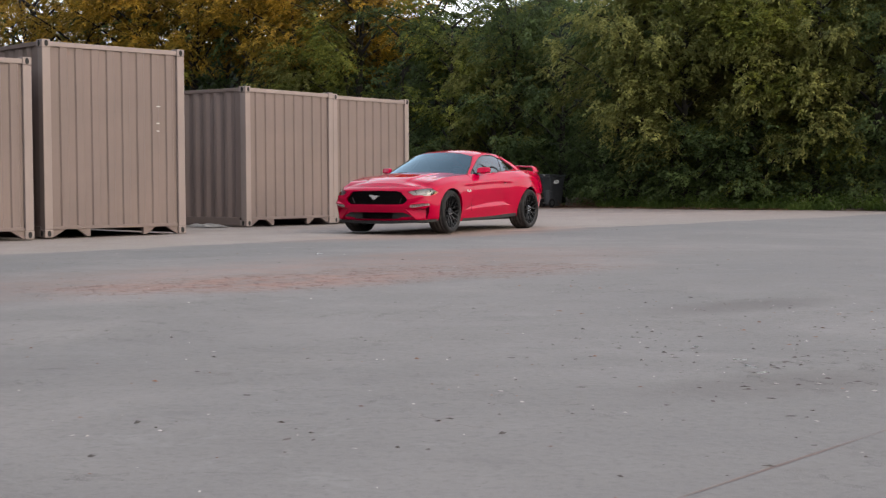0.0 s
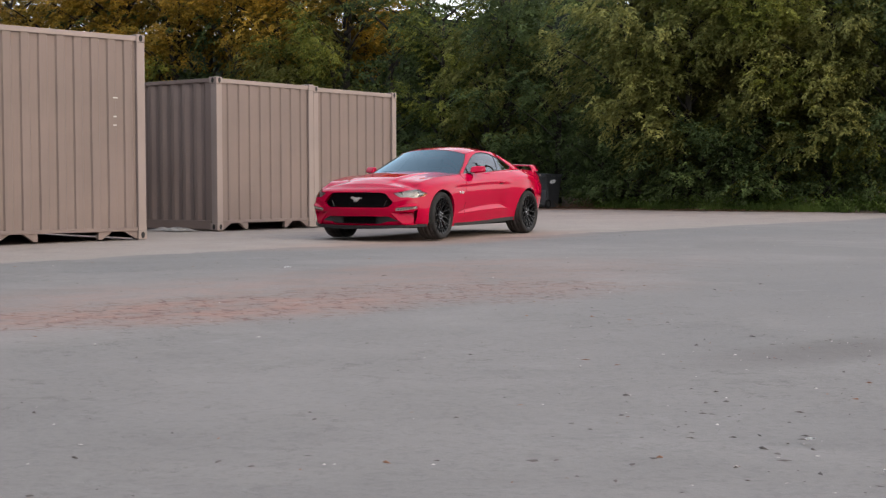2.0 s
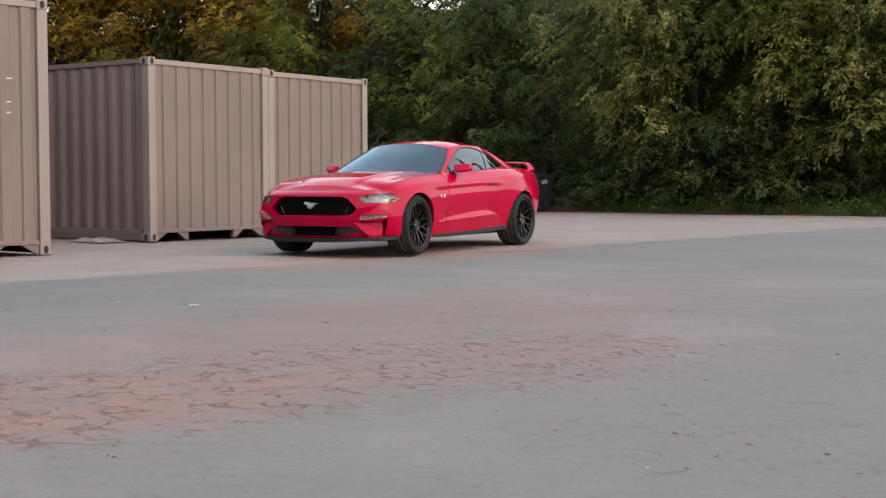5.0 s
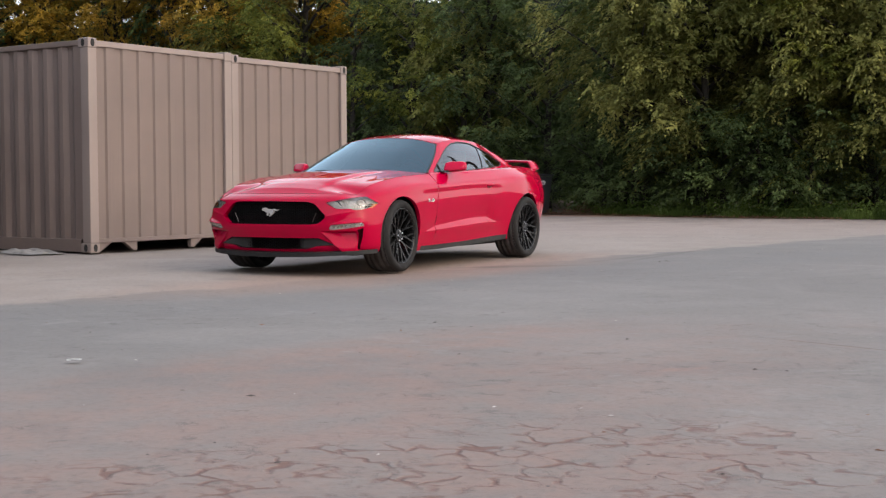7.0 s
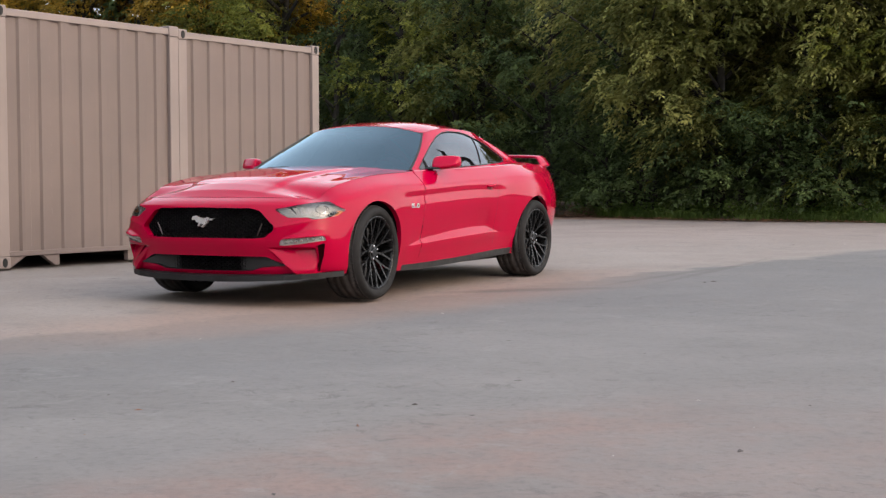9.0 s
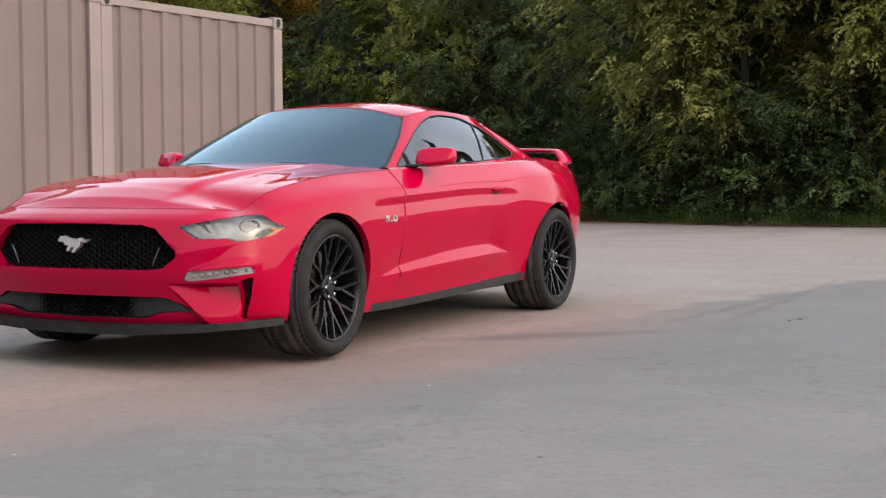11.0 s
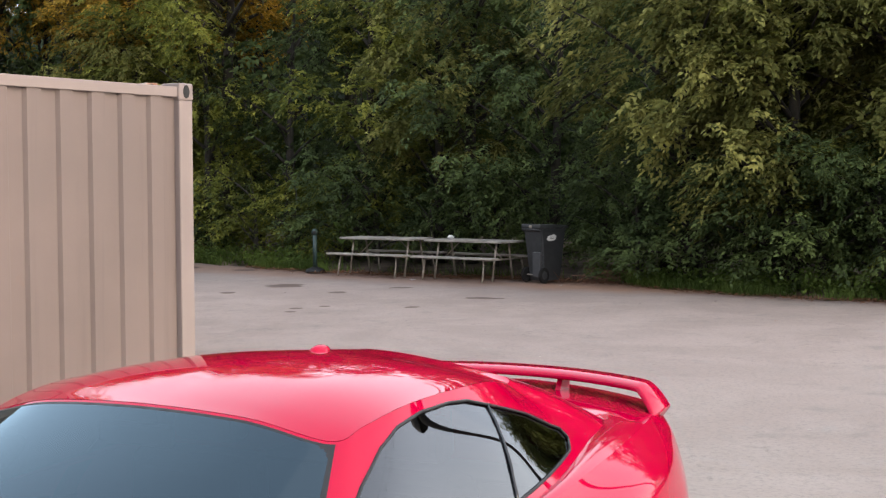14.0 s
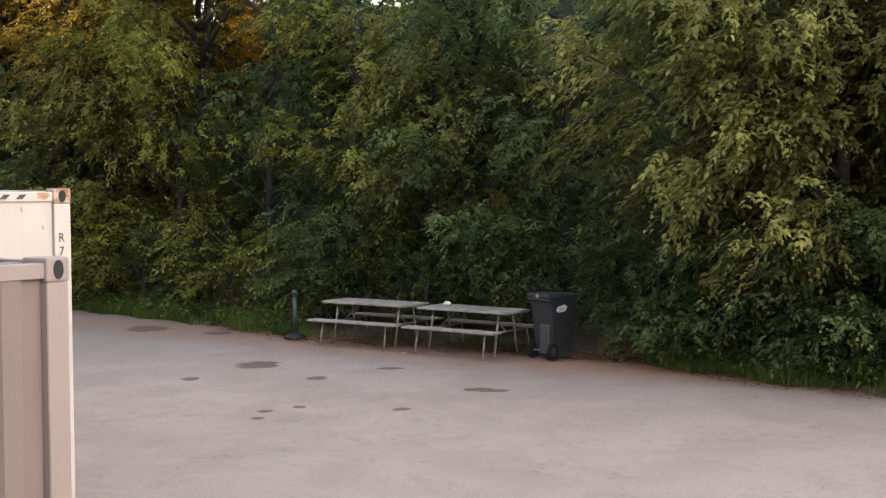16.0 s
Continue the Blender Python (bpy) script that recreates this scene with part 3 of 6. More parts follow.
def normals(V, F):
    n = np.zeros_like(V)
    fn = np.cross(V[F[:, 2]] - V[F[:, 0]], V[F[:, 3]] - V[F[:, 1]])
    for j in range(4):
        np.add.at(n, F[:, j], fn)
    return n / (np.linalg.norm(n, axis=1, keepdims=True) + 1e-12)


def inside(P, poly):
    x, y = P[:, 0], P[:, 1]
    r = np.zeros(len(P), bool)
    for (x0, y0), (x1, y1) in zip(poly, np.roll(poly, -1, 0)):
        c = (y0 > y) != (y1 > y)
        with np.errstate(divide="ignore", invalid="ignore"):
            r ^= c & (x < (x1 - x0) * (y - y0) / (y1 - y0) + x0)
    return r


def nearest(P, poly):
    best, out = np.full(len(P), 1e9), P.copy()
    for a, b in zip(poly, np.roll(poly, -1, 0)):
        ab = b - a
        t = np.clip(((P - a) @ ab) / (ab @ ab), 0, 1)
        q = a + t[:, None] * ab
        d = np.linalg.norm(P - q, axis=1)
        w = d < best
        best[w], out[w] = d[w], q[w]
    return out


def cut(V, F, poly, ax, ok):
    """Opens a polygon, given in the axes ax, in a sheet. Moves V's points to its rim; returns kept and removed faces and the rim's edges."""
    poly = np.asarray(poly, float)
    N = normals(V, F)
    ins = inside(V[:, ax], poly) & ok(V)
    cnt = ins[F].sum(1)
    gone = cnt == 4
    rim = np.zeros(len(V), bool)
    part_f = (cnt > 0) & (cnt < 4)
    rim[np.unique(F[part_f])] = True
    rim &= ins
    k = 3 - ax[0] - ax[1]
    P = V[rim][:, ax]
    Q = nearest(P, poly)
    d = Q - P
    nk = N[rim, k]
    safe = np.where(np.abs(nk) < 0.25, np.sign(nk + 1e-9) * 0.25, nk)
    V[rim, k] -= (N[rim][:, ax] * d).sum(1) / safe
    V[np.ix_(np.where(rim)[0], ax)] = Q
    keep, rem = F[~gone], F[gone]
    ed = {}
    for f in rem:
        for a, b in zip(f, np.roll(f, -1)):
            ed[(a, b)] = 1
    rims = [(a, b) for (a, b) in ed if (b, a) not in ed and not (V[a, 1] < 1e-3 and V[b, 1] < 1e-3)]
    return keep, rem, rims


def mirror_join(V, F):
    n = len(V)
    return np.concatenate([V, V * np.array([1, -1, 1])]), np.concatenate([F, F[:, ::-1] + n])


def compact(V, F):
    u, inv = np.unique(F, return_inverse=True)
    return V[u], inv.reshape(F.shape)


def sheet(name, V, F, material, parent, label="", both=True, weld=True, smooth=True, thick=0.0):
    if len(F) == 0:
        return None
    V, F = compact(V, F)
    if both:
        V, F = mirror_join(V, F)
    q = V[F]
    fn = np.cross(q[:, 2] - q[:, 0], q[:, 3] - q[:, 1])
    if (fn * (q.mean(1) - np.array([V[:, 0].mean() * 0.6, 0, 0.45]))).sum() < 0:
        F = F[:, ::-1]
    me = quads_mesh(name, V, F, material, smooth)
    if weld or thick:
        bm = bmesh.new()
        bm.from_mesh(me)
        bmesh.ops.remove_doubles(bm, verts=bm.verts[:], dist=0.0006)
        if thick:
            bm.normal_update()
            bmesh.ops.solidify(bm, geom=bm.faces[:], thickness=thick)
        bm.to_mesh(me)
        bm.free()
        if smooth:
            me.shade_smooth()
    ob = new(name, me)
    ob.parent = parent
    if label:
        tagged(ob, label)
    return ob


def lip(V, rims, shift):
    """A folded-in rim along the edges of an opening."""
    pts, fs = [], []
    for a, b in rims:
        i = len(pts)
        pts += [V[a], V[b], V[b] + shift, V[a] + shift]
        fs.append((i, i + 1, i + 2, i + 3))
    return np.array(pts), np.array(fs)


# stations of the outline from the nose round the side to the tail
ST = [0.0, 0.34, 0.63, 0.95, 1.22, 1.60, 2.11, 2.96, 3.71, 4.32, 4.91, 5.40, 6.20]
TV = [0.0, 0.10, 0.24, 0.38, 0.56, 0.68, 0.80]
NOSE_X = (2.13, 2.175, 2.20, 2.235, 2.205, 2.17, 2.10)
TAIL_X = (-2.36, -2.42, -2.45, -2.47, -2.47, -2.46, -2.45)
Z_FRONT = (0.182, 0.232, 0.335, 0.455, 0.66, 0.70, 0.732)
SIDE_X = (1.74, 1.36, 0.85, 0.0, -0.75, -1.36, -1.95)
HALF = {  # half widths at the corner, then at the side stations, then at the tail corner, level by level
    0: (0.800, 0.865, 0.870, 0.850, 0.840, 0.840, 0.855, 0.770, 0.600),
    1: (0.830, 0.890, 0.900, 0.875, 0.860, 0.860, 0.895, 0.800, 0.630),
    2: (0.845, 0.905, 0.930, 0.905, 0.885, 0.885, 0.930, 0.835, 0.660),
    3: (0.845, 0.908, 0.945, 0.925, 0.905, 0.910, 0.950, 0.855, 0.680),
    4: (0.815, 0.895, 0.937, 0.933, 0.918, 0.926, 0.945, 0.835, 0.670),
    5: (0.780, 0.862, 0.905, 0.915, 0.905, 0.910, 0.912, 0.790, 0.640),
    6: (0.700, 0.750, 0.785, 0.820, 0.838, 0.830, 0.790, 0.705, 0.600),
}
LEVEL_Z = {  # heights at corner, side stations, tail corner, tail
    0: (0.196, 0.205, 0.19, 0.176, 0.187, 0.208, 0.23, 0.25, 0.26, 0.26),
    1: (0.240, 0.250, 0.255, 0.262, 0.278, 0.312, 0.32, 0.335, 0.35, 0.35),
    2: (0.335, 0.345, 0.38, 0.41, 0.42, 0.43, 0.44, 0.46, 0.48, 0.48),
    3: (0.455, 0.47, 0.52, 0.55, 0.56, 0.58, 0.60, 0.62, 0.63, 0.63),
    4: (0.645, 0.66, 0.70, 0.72, 0.725, 0.745, 0.775, 0.78, 0.78, 0.78),
    5: (0.685, 0.735, 0.795, 0.815, 0.825, 0.850, 0.89, 0.90, 0.90, 0.895),
    6: (0.724, 0.798, 0.870, 0.906, 0.935, 0.962, 0.985, 0.990, 0.985, 0.990),
}


def level_curve(k):
    xc, h, z = NOSE_X[k], HALF[k], LEVEL_Z[k]
    pts = [(xc, 0, Z_FRONT[k]), (xc - 0.018, 0.34, Z_FRONT[k]), (xc - 0.09, 0.62, Z_FRONT[k] - 0.004), (xc - 0.245, h[0], z[0])]
    pts += [(x, y, zz) for x, y, zz in zip(SIDE_X, h[1:8], z[1:8])]
    pts += [(TAIL_X[k] + 0.16, h[8], z[8]), (TAIL_X[k], 0, z[9])]
    return np.array(pts)


LEVELS = [level_curve(k) for k in range(7)]
DOOR_F, DOOR_R = 0.725, -0.59


def u_for_x(x):
    us = np.linspace(1.22, 4.91, 2000)
    xs = spline(ST, LEVELS[3], us)[:, 0]
    return float(np.interp(-x, -xs, us))


def ledge(V):
    """The sharp shoulder crease, the step along the lower door and the facets of the bumper's corner."""
    ss = lambda a, b, t: np.clip((t - a) / (b - a), 0, 1) ** 2 * (3 - 2 * np.clip((t - a) / (b - a), 0, 1))
    x, y, z = V[:, 0].copy(), V[:, 1].copy(), V[:, 2].copy()
    flank = y > 0.6
    # wedge-shaped step on the lower door
    top = np.interp(x, [-0.68, -0.44, -0.18, 0.12, 0.39, 0.70, 0.92], [0.412, 0.470, 0.468, 0.453, 0.431, 0.407, 0.362])
    low = np.interp(x, [-0.68, -0.46, -0.14, 0.16, 0.43, 0.76, 0.92], [0.410, 0.416, 0.405, 0.395, 0.383, 0.367, 0.361])
    deep = 0.62 * (top - low)
    k = np.clip((z - low) / np.maximum(top - low, 1e-4), 0, 1)
    step = np.where(z > top, -0.55 * np.exp(-(((z - top) / 0.13) ** 2)), np.where(z < low, 0.45 * np.exp(-(((low - z) / 0.09) ** 2)), 0.45 - k))
    # shoulder crease, tucked in below and flaring out again
    zc = np.interp(x, [-0.8, -0.2, 0.1, 0.62, 0.9, 1.12], [0.811, 0.812, 0.803, 0.780, 0.766, 0.756])
    win = ss(-0.84, -0.45, x) * (1 - ss(0.80, 1.14, x))
    u = zc - z
    crest = np.where(u < 0, 0.007 * np.exp(-((u / 0.05) ** 2)), np.interp(u, [0, 0.038, 0.075, 0.11, 0.2], [0.007, -0.0062, -0.0030, 0.0, 0.0]))
    V[:, 1] = y + np.where(flank, deep * step + crest * win, 0)
    # bumper's corner: a shelf under the lamp whose facet comes out towards the bottom
    nose = x > 1.6
    left = 0.508 + (0.385 - z) * 0.967
    w = ss(left - 0.008, left + 0.014, y) * (1 - ss(0.786, 0.800, y)) * ss(0.196, 0.206, z) * (1 - ss(0.384, 0.396, z))
    k = np.clip((0.39 - z) / 0.185, 0, 1)
    V[:, 0] += np.where(nose, w * (0.060 * k - 0.060 * (1 - k) * np.clip((y - left) / 0.13, 0, 1)), 0)
    # brow over the strip lamp
    zb = 0.452 + (y - 0.605) * 0.09
    rise = 0.012 + 0.040 * ss(0.60, 0.80, y)
    brow = np.where(z > zb, 1 - ss(0.0, 1.0, (z - zb) / rise), np.exp(-(zb - z) / 0.010)) * ss(0.60, 0.68, y) * (1 - ss(0.835, 0.862, y))
    V[:, 0] += np.where(nose, 0.034 * brow, 0)
    # crease from the grille's corner out to the lamp's end
    zu = 0.531 + (y - 0.554) * 0.22
    line = np.where(z > zu, np.exp(-(z - zu) / 0.007), np.exp(-(zu - z) / 0.030)) * ss(0.54, 0.58, y) * (1 - ss(0.86, 0.90, y))
    V[:, 0] += np.where(nose, 0.010 * line, 0)


def circle(cx, cz, r, n=56):
    a = np.linspace(0, 2 * math.pi, n + 1)[:-1]
    return np.stack([cx + r * np.cos(a), cz + r * np.sin(a)], -1)


GRILLE = [(-0.1, 0.665), (0.38, 0.660), (0.45, 0.642), (0.560, 0.535), (0.55, 0.508), (0.495, 0.464), (0.42, 0.456), (-0.1, 0.456)]
INTAKE = [(-0.1, 0.333), (0.48, 0.333), (0.622, 0.272), (0.45, 0.259), (0.37, 0.234), (-0.1, 0.228)]
HEADLIGHT = [(0.545, 0.653), (0.62, 0.666), (0.69, 0.683), (0.76, 0.700), (0.81, 0.703), (0.845, 0.685), (0.889, 0.645), (0.874, 0.606), (0.83, 0.588), (0.785, 0.584), (0.755, 0.597), (0.64, 0.596)]
FOG = [(0.583, 0.412), (0.605, 0.450), (0.73, 0.461), (0.848, 0.473), (0.852, 0.442), (0.735, 0.421), (0.62, 0.408)]
CURTAIN = [(0.806, 0.405), (0.850, 0.428), (0.832, 0.340), (0.798, 0.232), (0.791, 0.232)]


def build_body(car):
    us = np.unique(np.concatenate([np.linspace(0, 1.22, 92), np.linspace(0.42, 1.02, 96), np.linspace(1.22, 4.91, 190), np.linspace(4.91, 6.20, 30), [u_for_x(DOOR_F), u_for_x(DOOR_R), u_for_x(0.97), u_for_x(-0.97)]]))
    vs = np.unique(np.concatenate([np.linspace(0, 0.80, 62), np.linspace(0.16, 0.70, 84), [0.10]]).round(5))
    G = net(LEVELS, us, vs, ST, TV)
    V = G.reshape(-1, 3).copy()
    V[:, 1] = np.maximum(V[:, 1], 0)
    ledge(V)
    nu = len(us)
    F = grid_faces(len(vs), nu)
    cols = np.tile(np.arange(nu), (len(vs) - 1, 1))[:, :-1].reshape(-1)
    front = lambda P: P[:, 0] > 1.5
    side = lambda P: P[:, 1] > 0.5
    tags = {}
    strips = []
    openings = (("grille", GRILLE, (1, 2), front, (-0.06, 0, 0)), ("intake", INTAKE, (1, 2), front, (-0.06, 0, 0)), ("headlight", HEADLIGHT, (1, 2), front, (-0.025, -0.012, 0)), ("fog", FOG, (1, 2), front, (-0.03, -0.01, 0)), ("curtain", CURTAIN, (1, 2), front, (-0.08, -0.03, 0)), ("arch_f", circle(0, 0.338, 0.364) * np.array([0.975, 1.0]) + np.array([1.415, 0.0]), (0, 2), side, (0, -0.035, 0)), ("arch_r", circle(-1.345, 0.342, 0.370), (0, 2), side, (0, -0.035, 0)))
    for name, poly, ax, ok, sh in openings:
        F, rem, rims = cut(V, F, poly, list(ax), ok)
        tags[name] = rem
        strips.append((name, lip(V, rims, np.array(sh))))
    # split at the shut lines of the door and at the sill
    c = V[F].mean(1)
    nrm_side = c[:, 1] > 0.5
    row_z = np.interp(c[:, 0], [-2.5, -1.36, -0.75, 0, 0.85, 1.36], [0.33, 0.30, 0.28, 0.27, 0.27, 0.25])
    row, col = F.min(1) // nu, (F % nu).min(1)
    r_door, r_skirt = int(np.searchsorted(vs, 0.0999)), int(np.searchsorted(vs, 0.050))
    k0, k1 = (int(np.searchsorted(us, u_for_x(x) - 1e-6)) for x in (0.97, -0.97))
    d0, d1 = (int(np.searchsorted(us, u_for_x(x) - 1e-6)) for x in (DOOR_F, DOOR_R))
    is_door = nrm_side & (col >= d0) & (col < d1) & (row >= r_door)
    is_skirt = nrm_side & (col >= k0) & (col < k1) & (row < r_skirt)
    Vd = V.copy()
    which = np.arange(len(V)) % nu
    Vd[which == d0, 0] -= 0.003
    Vd[which == d1, 0] += 0.003
    body = sheet("body", V, F[~is_door & ~is_skirt], PAINT, car)
    for sgn in (1, -1):
        W = Vd * np.array([1, sgn, 1])
        d = sheet("door", W, F[is_door][:, ::sgn], PAINT, car, both=False)
        # handle over a solid oval; the shallow cup's shade is put into its dark red
        hb = bmesh.new()
        pts = [(-0.375 - 0.02 * k, sgn * (0.918 + 0.026 * math.sin(math.pi * k / 8)), 0.800 + 0.0012 * k) for k in range(9)]
        tube(hb, pts, [0.008, 0.013, 0.015, 0.016, 0.016, 0.016, 0.016, 0.014, 0.009], 10)
        part("handle", hb, PAINT, d, smooth=True)
        cb = bmesh.new()
        bmesh.ops.create_uvsphere(cb, u_segments=20, v_segments=10, radius=1.0, matrix=Matrix.Translation((-0.45, sgn * 0.906, 0.800)) @ Matrix.Diagonal((0.085, 0.016, 0.036, 1)))
        part("handle_cup", cb, simple("dark_red_cup", (0.16, 0.002, 0.012), 0.3), d, smooth=True)
    sheet("side_skirt", V, F[is_skirt], M_PLASTIC, car, "dark grey sill trim")
    for name, (P, Q) in strips:
        if name.startswith("arch"):
            for s in (1, -1):
                sheet("arch_lip", P * np.array([1, s, 1]), Q, PAINT, body, both=False)
        elif name in ("grille", "intake"):
            sheet("opening_rim", P, Q, PAINT if name == "grille" else M_BLACK, body)
        else:
            for s in (1, -1):
                sheet("opening_rim", P * np.array([1, s, 1]), Q, PAINT if name == "curtain" else M_BLACK, body, both=False)
    # dark structure behind the panels, showing in the gaps
    N = normals(V, grid_faces(len(vs), nu))
    inner = V - N * 0.014
    if np.mean(N[:, 1] * V[:, 1]) < 0:
        inner = V + N * 0.014
    c2 = V[F].mean(1)
    near = (np.abs(c2[:, 0] - DOOR_F) < 0.06) | (np.abs(c2[:, 0] - DOOR_R) < 0.06) | (np.abs(c2[:, 2] - row_z) < 0.05)
    sheet("gap_backing", inner, F[near & nrm_side], M_GAP, body)
    return V, tags, N


def offset_faces(V, F, shift):
    P, Q = compact(V, F)
    return P + np.asarray(shift), Q


def honeycomb(poly, cell, depth, x_of, material, name, parent, label=""):
    """A plate of hexagonal holes filling a polygon in the y-z plane, mirrored."""
    bm = bmesh.new()
    poly = np.asarray(poly, float)
    full = np.concatenate([poly[1:-1], (poly[1:-1] * np.array([-1, 1]))[::-1]])
    ys = np.arange(-0.75, 0.75, cell * 0.866)
    for i, y in enumerate(ys):
        for z in np.arange(0.2, 0.7, cell):
            cz = z + (cell / 2 if i % 2 else 0)
            ring = np.array([(y + cell / 1.732 * math.cos(a), cz + cell / 1.732 * math.sin(a)) for a in np.linspace(0, 2 * math.pi, 7)[:-1]])
            if not inside(ring, full).any():
                continue
            hole = np.array([y, cz]) + (ring - np.array([y, cz])) * 0.80
            o = [bm.verts.new((x_of(p[0]), p[0], p[1])) for p in ring]
            a = [bm.verts.new((x_of(p[0]) + 0.004, p[0], p[1])) for p in hole]
            b = [bm.verts.new((x_of(p[0]) - depth, p[0], p[1])) for p in hole]
            for k in range(6):
                j = (k + 1) % 6
                bm.faces.new((o[k], o[j], a[j], a[k]))
                bm.faces.new((a[k], a[j], b[j], b[k]))
    return part(name, bm, material, parent, label)


def build_front(car, V, tags):
    nose = lambda y: 2.215 - 0.018 * (abs(y) / 0.34) ** 2 - 0.05 * max(0, abs(y) - 0.4) * 2
    g = honeycomb(GRILLE, 0.026, 0.02, lambda y: nose(y) - 0.045, M_MESH, "grille", car, "black honeycomb grille")
    bm = bmesh.new()
    ys = np.linspace(-0.66, 0.66, 23)
    for y0, y1 in zip(ys, ys[1:]):
        vs = [bm.verts.new(p) for p in ((nose(y0) - 0.075, y0, 0.43), (nose(y1) - 0.075, y1, 0.43), (nose(y1) - 0.075, y1, 0.69), (nose(y0) - 0.075, y0, 0.69))]
        bm.faces.new(vs)
    part("backing", bm, M_BLACK, g)
    # the chrome badge: a plain long shape
    em = bmesh.new()
    pts = [(-0.112, 0.582), (-0.098, 0.602), (-0.070, 0.606), (-0.052, 0.594), (0.0, 0.590), (0.022, 0.596), (0.044, 0.584), (0.076, 0.592), (0.050, 0.574), (0.028, 0.580), (0.020, 0.560), (0.002, 0.546), (-0.022, 0.526), (-0.034, 0.530), (-0.014, 0.548), (-0.030, 0.556), (-0.052, 0.532), (-0.062, 0.538), (-0.050, 0.560), (-0.070, 0.562), (-0.086, 0.582), (-0.100, 0.576)]
    prism(em, pts, "x", nose(0) - 0.045, nose(0) - 0.022)
    part("badge", em, M_SATIN, g, "chrome badge")
    for s in (1, -1):
        st = bmesh.new()
        tube(st, [(nose(0.45) - 0.035, s * 0.406, 0.472), (nose(0.46) - 0.032, s * 0.424, 0.510), (nose(0.47) - 0.030, s * 0.447, 0.556)], 0.0045, 8)
        part("grille_bar", st, M_DISC, g)
    lo = honeycomb(INTAKE, 0.026, 0.02, lambda y: nose(y) - 0.075, M_MESH, "lower_intake", car, "black lower intake mesh")
    bm = bmesh.new()
    for y0, y1 in zip(ys * 1.15, ys[1:] * 1.15):
        vs = [bm.verts.new(p) for p in ((nose(y0) - 0.10, y0, 0.21), (nose(y1) - 0.10, y1, 0.21), (nose(y1) - 0.10, y1, 0.35), (nose(y0) - 0.10, y0, 0.35))]
        bm.faces.new(vs)
    part("backing", bm, M_BLACK, lo)
    for s in (1, -1):
        pl = bmesh.new()
        prism(pl, [(s * 0.26, 0.328), (s * 0.475, 0.328), (s * 0.612, 0.272), (s * 0.45, 0.264), (s * 0.36, 0.239), (s * 0.26, 0.236)], "x", nose(0.5) - 0.075, nose(0.5) - 0.038)
        part("intake_blank", pl, M_PLASTIC, lo)
    # splitter
    sp = bmesh.new()
    ring = []
    for y, x in ((0, 2.235), (0.20, 2.23), (0.36, 2.217), (0.50, 2.188), (0.62, 2.145), (0.72, 2.08), (0.80, 1.995), (0.855, 1.905), (0.885, 1.80)):
        ring.append((x, y))
    fr = [(x, y) for x, y in ring[::-1]] + [(x, -y) for x, y in ring[1:]]
    bk = [(x - 0.22, y * 0.93) for x, y in fr]
    for (a0, a1), (b0, b1) in zip(zip(fr, fr[1:]), zip(bk, bk[1:])):
        l0, l1 = (0.158 + 0.034 * (abs(p[1]) / 0.885) ** 2 for p in (a0, a1))
        h0, h1 = (z + 0.040 - 0.006 * abs(p[1]) for z, p in ((l0, a0), (l1, a1)))
        o = [sp.verts.new((*p, z)) for p, z in ((a0, l0), (a1, l1), (a1, h1), (a0, h0), (b0, l0 + 0.012), (b1, l1 + 0.012), (b1, h1 + 0.02), (b0, h0 + 0.02))]
        for q in ((0, 1, 2, 3), (3, 2, 6, 7), (0, 4, 5, 1), (4, 7, 6, 5)):
            sp.faces.new([o[i] for i in q])
    bmesh.ops.remove_doubles(sp, verts=sp.verts[:], dist=0.0005)
    bmesh.ops.recalc_face_normals(sp, faces=sp.faces[:])
    part("front_splitter", sp, M_BLACK, car, "dark grey front splitter")
    # lamps
    for s in (1, -1):
        W = V * np.array([1, s, 1])
        hl = sheet("headlight", *offset_faces(W, tags["headlight"][:, ::s], (-0.05, -0.02 * s, 0)), M_REFLECTOR, car, "clear headlight with a chrome reflector", both=False)
        sheet("lens", *offset_faces(W, tags["headlight"][:, ::s], (-0.002, 0, 0)), M_LENS, hl, both=False).visible_shadow = False
        front_x = lambda y: float(np.interp(abs(y), [0.5, 0.6, 0.7, 0.8, 0.87, 0.9], [2.145, 2.105, 2.040, 1.95, 1.85, 1.79]))

        def plate(name, pts, material, back=0.016):
            bm = bmesh.new()
            lo = [bm.verts.new((front_x(y) - back, s * y, z)) for y, z in pts]
            hi = [bm.verts.new((front_x(y) - back - 0.012, s * y, z)) for y, z in pts]
            n = len(pts)
            bm.faces.new(lo)
            bm.faces.new(hi[::-1])
            for i in range(n):
                bm.faces.new((lo[i], hi[i], hi[(i + 1) % n], lo[(i + 1) % n]))
            bmesh.ops.recalc_face_normals(bm, faces=bm.faces[:])
            return part(name, bm, material, hl)

        for k in range(3):
            y0 = 0.635 + 0.036 * k
            plate("light_bar", [(y0, 0.618 - 0.007 * k), (y0 + 0.017, 0.614 - 0.007 * k), (y0 - 0.012, 0.655 + 0.006 * k), (y0 - 0.030, 0.652 + 0.006 * k)], M_WHITELENS)
        ring = [(0.790 + 0.030 * math.cos(t), 0.650 + 0.032 * math.sin(t)) for t in np.linspace(0, 2 * math.pi, 21)[:-1]]
        plate("projector", ring, M_CHROME, 0.022)
        plate("bulb_lens", [(0.790 + 0.022 * math.cos(t), 0.650 + 0.023 * math.sin(t)) for t in np.linspace(0, 2 * math.pi, 17)[:-1]], M_WHITELENS, 0.012)
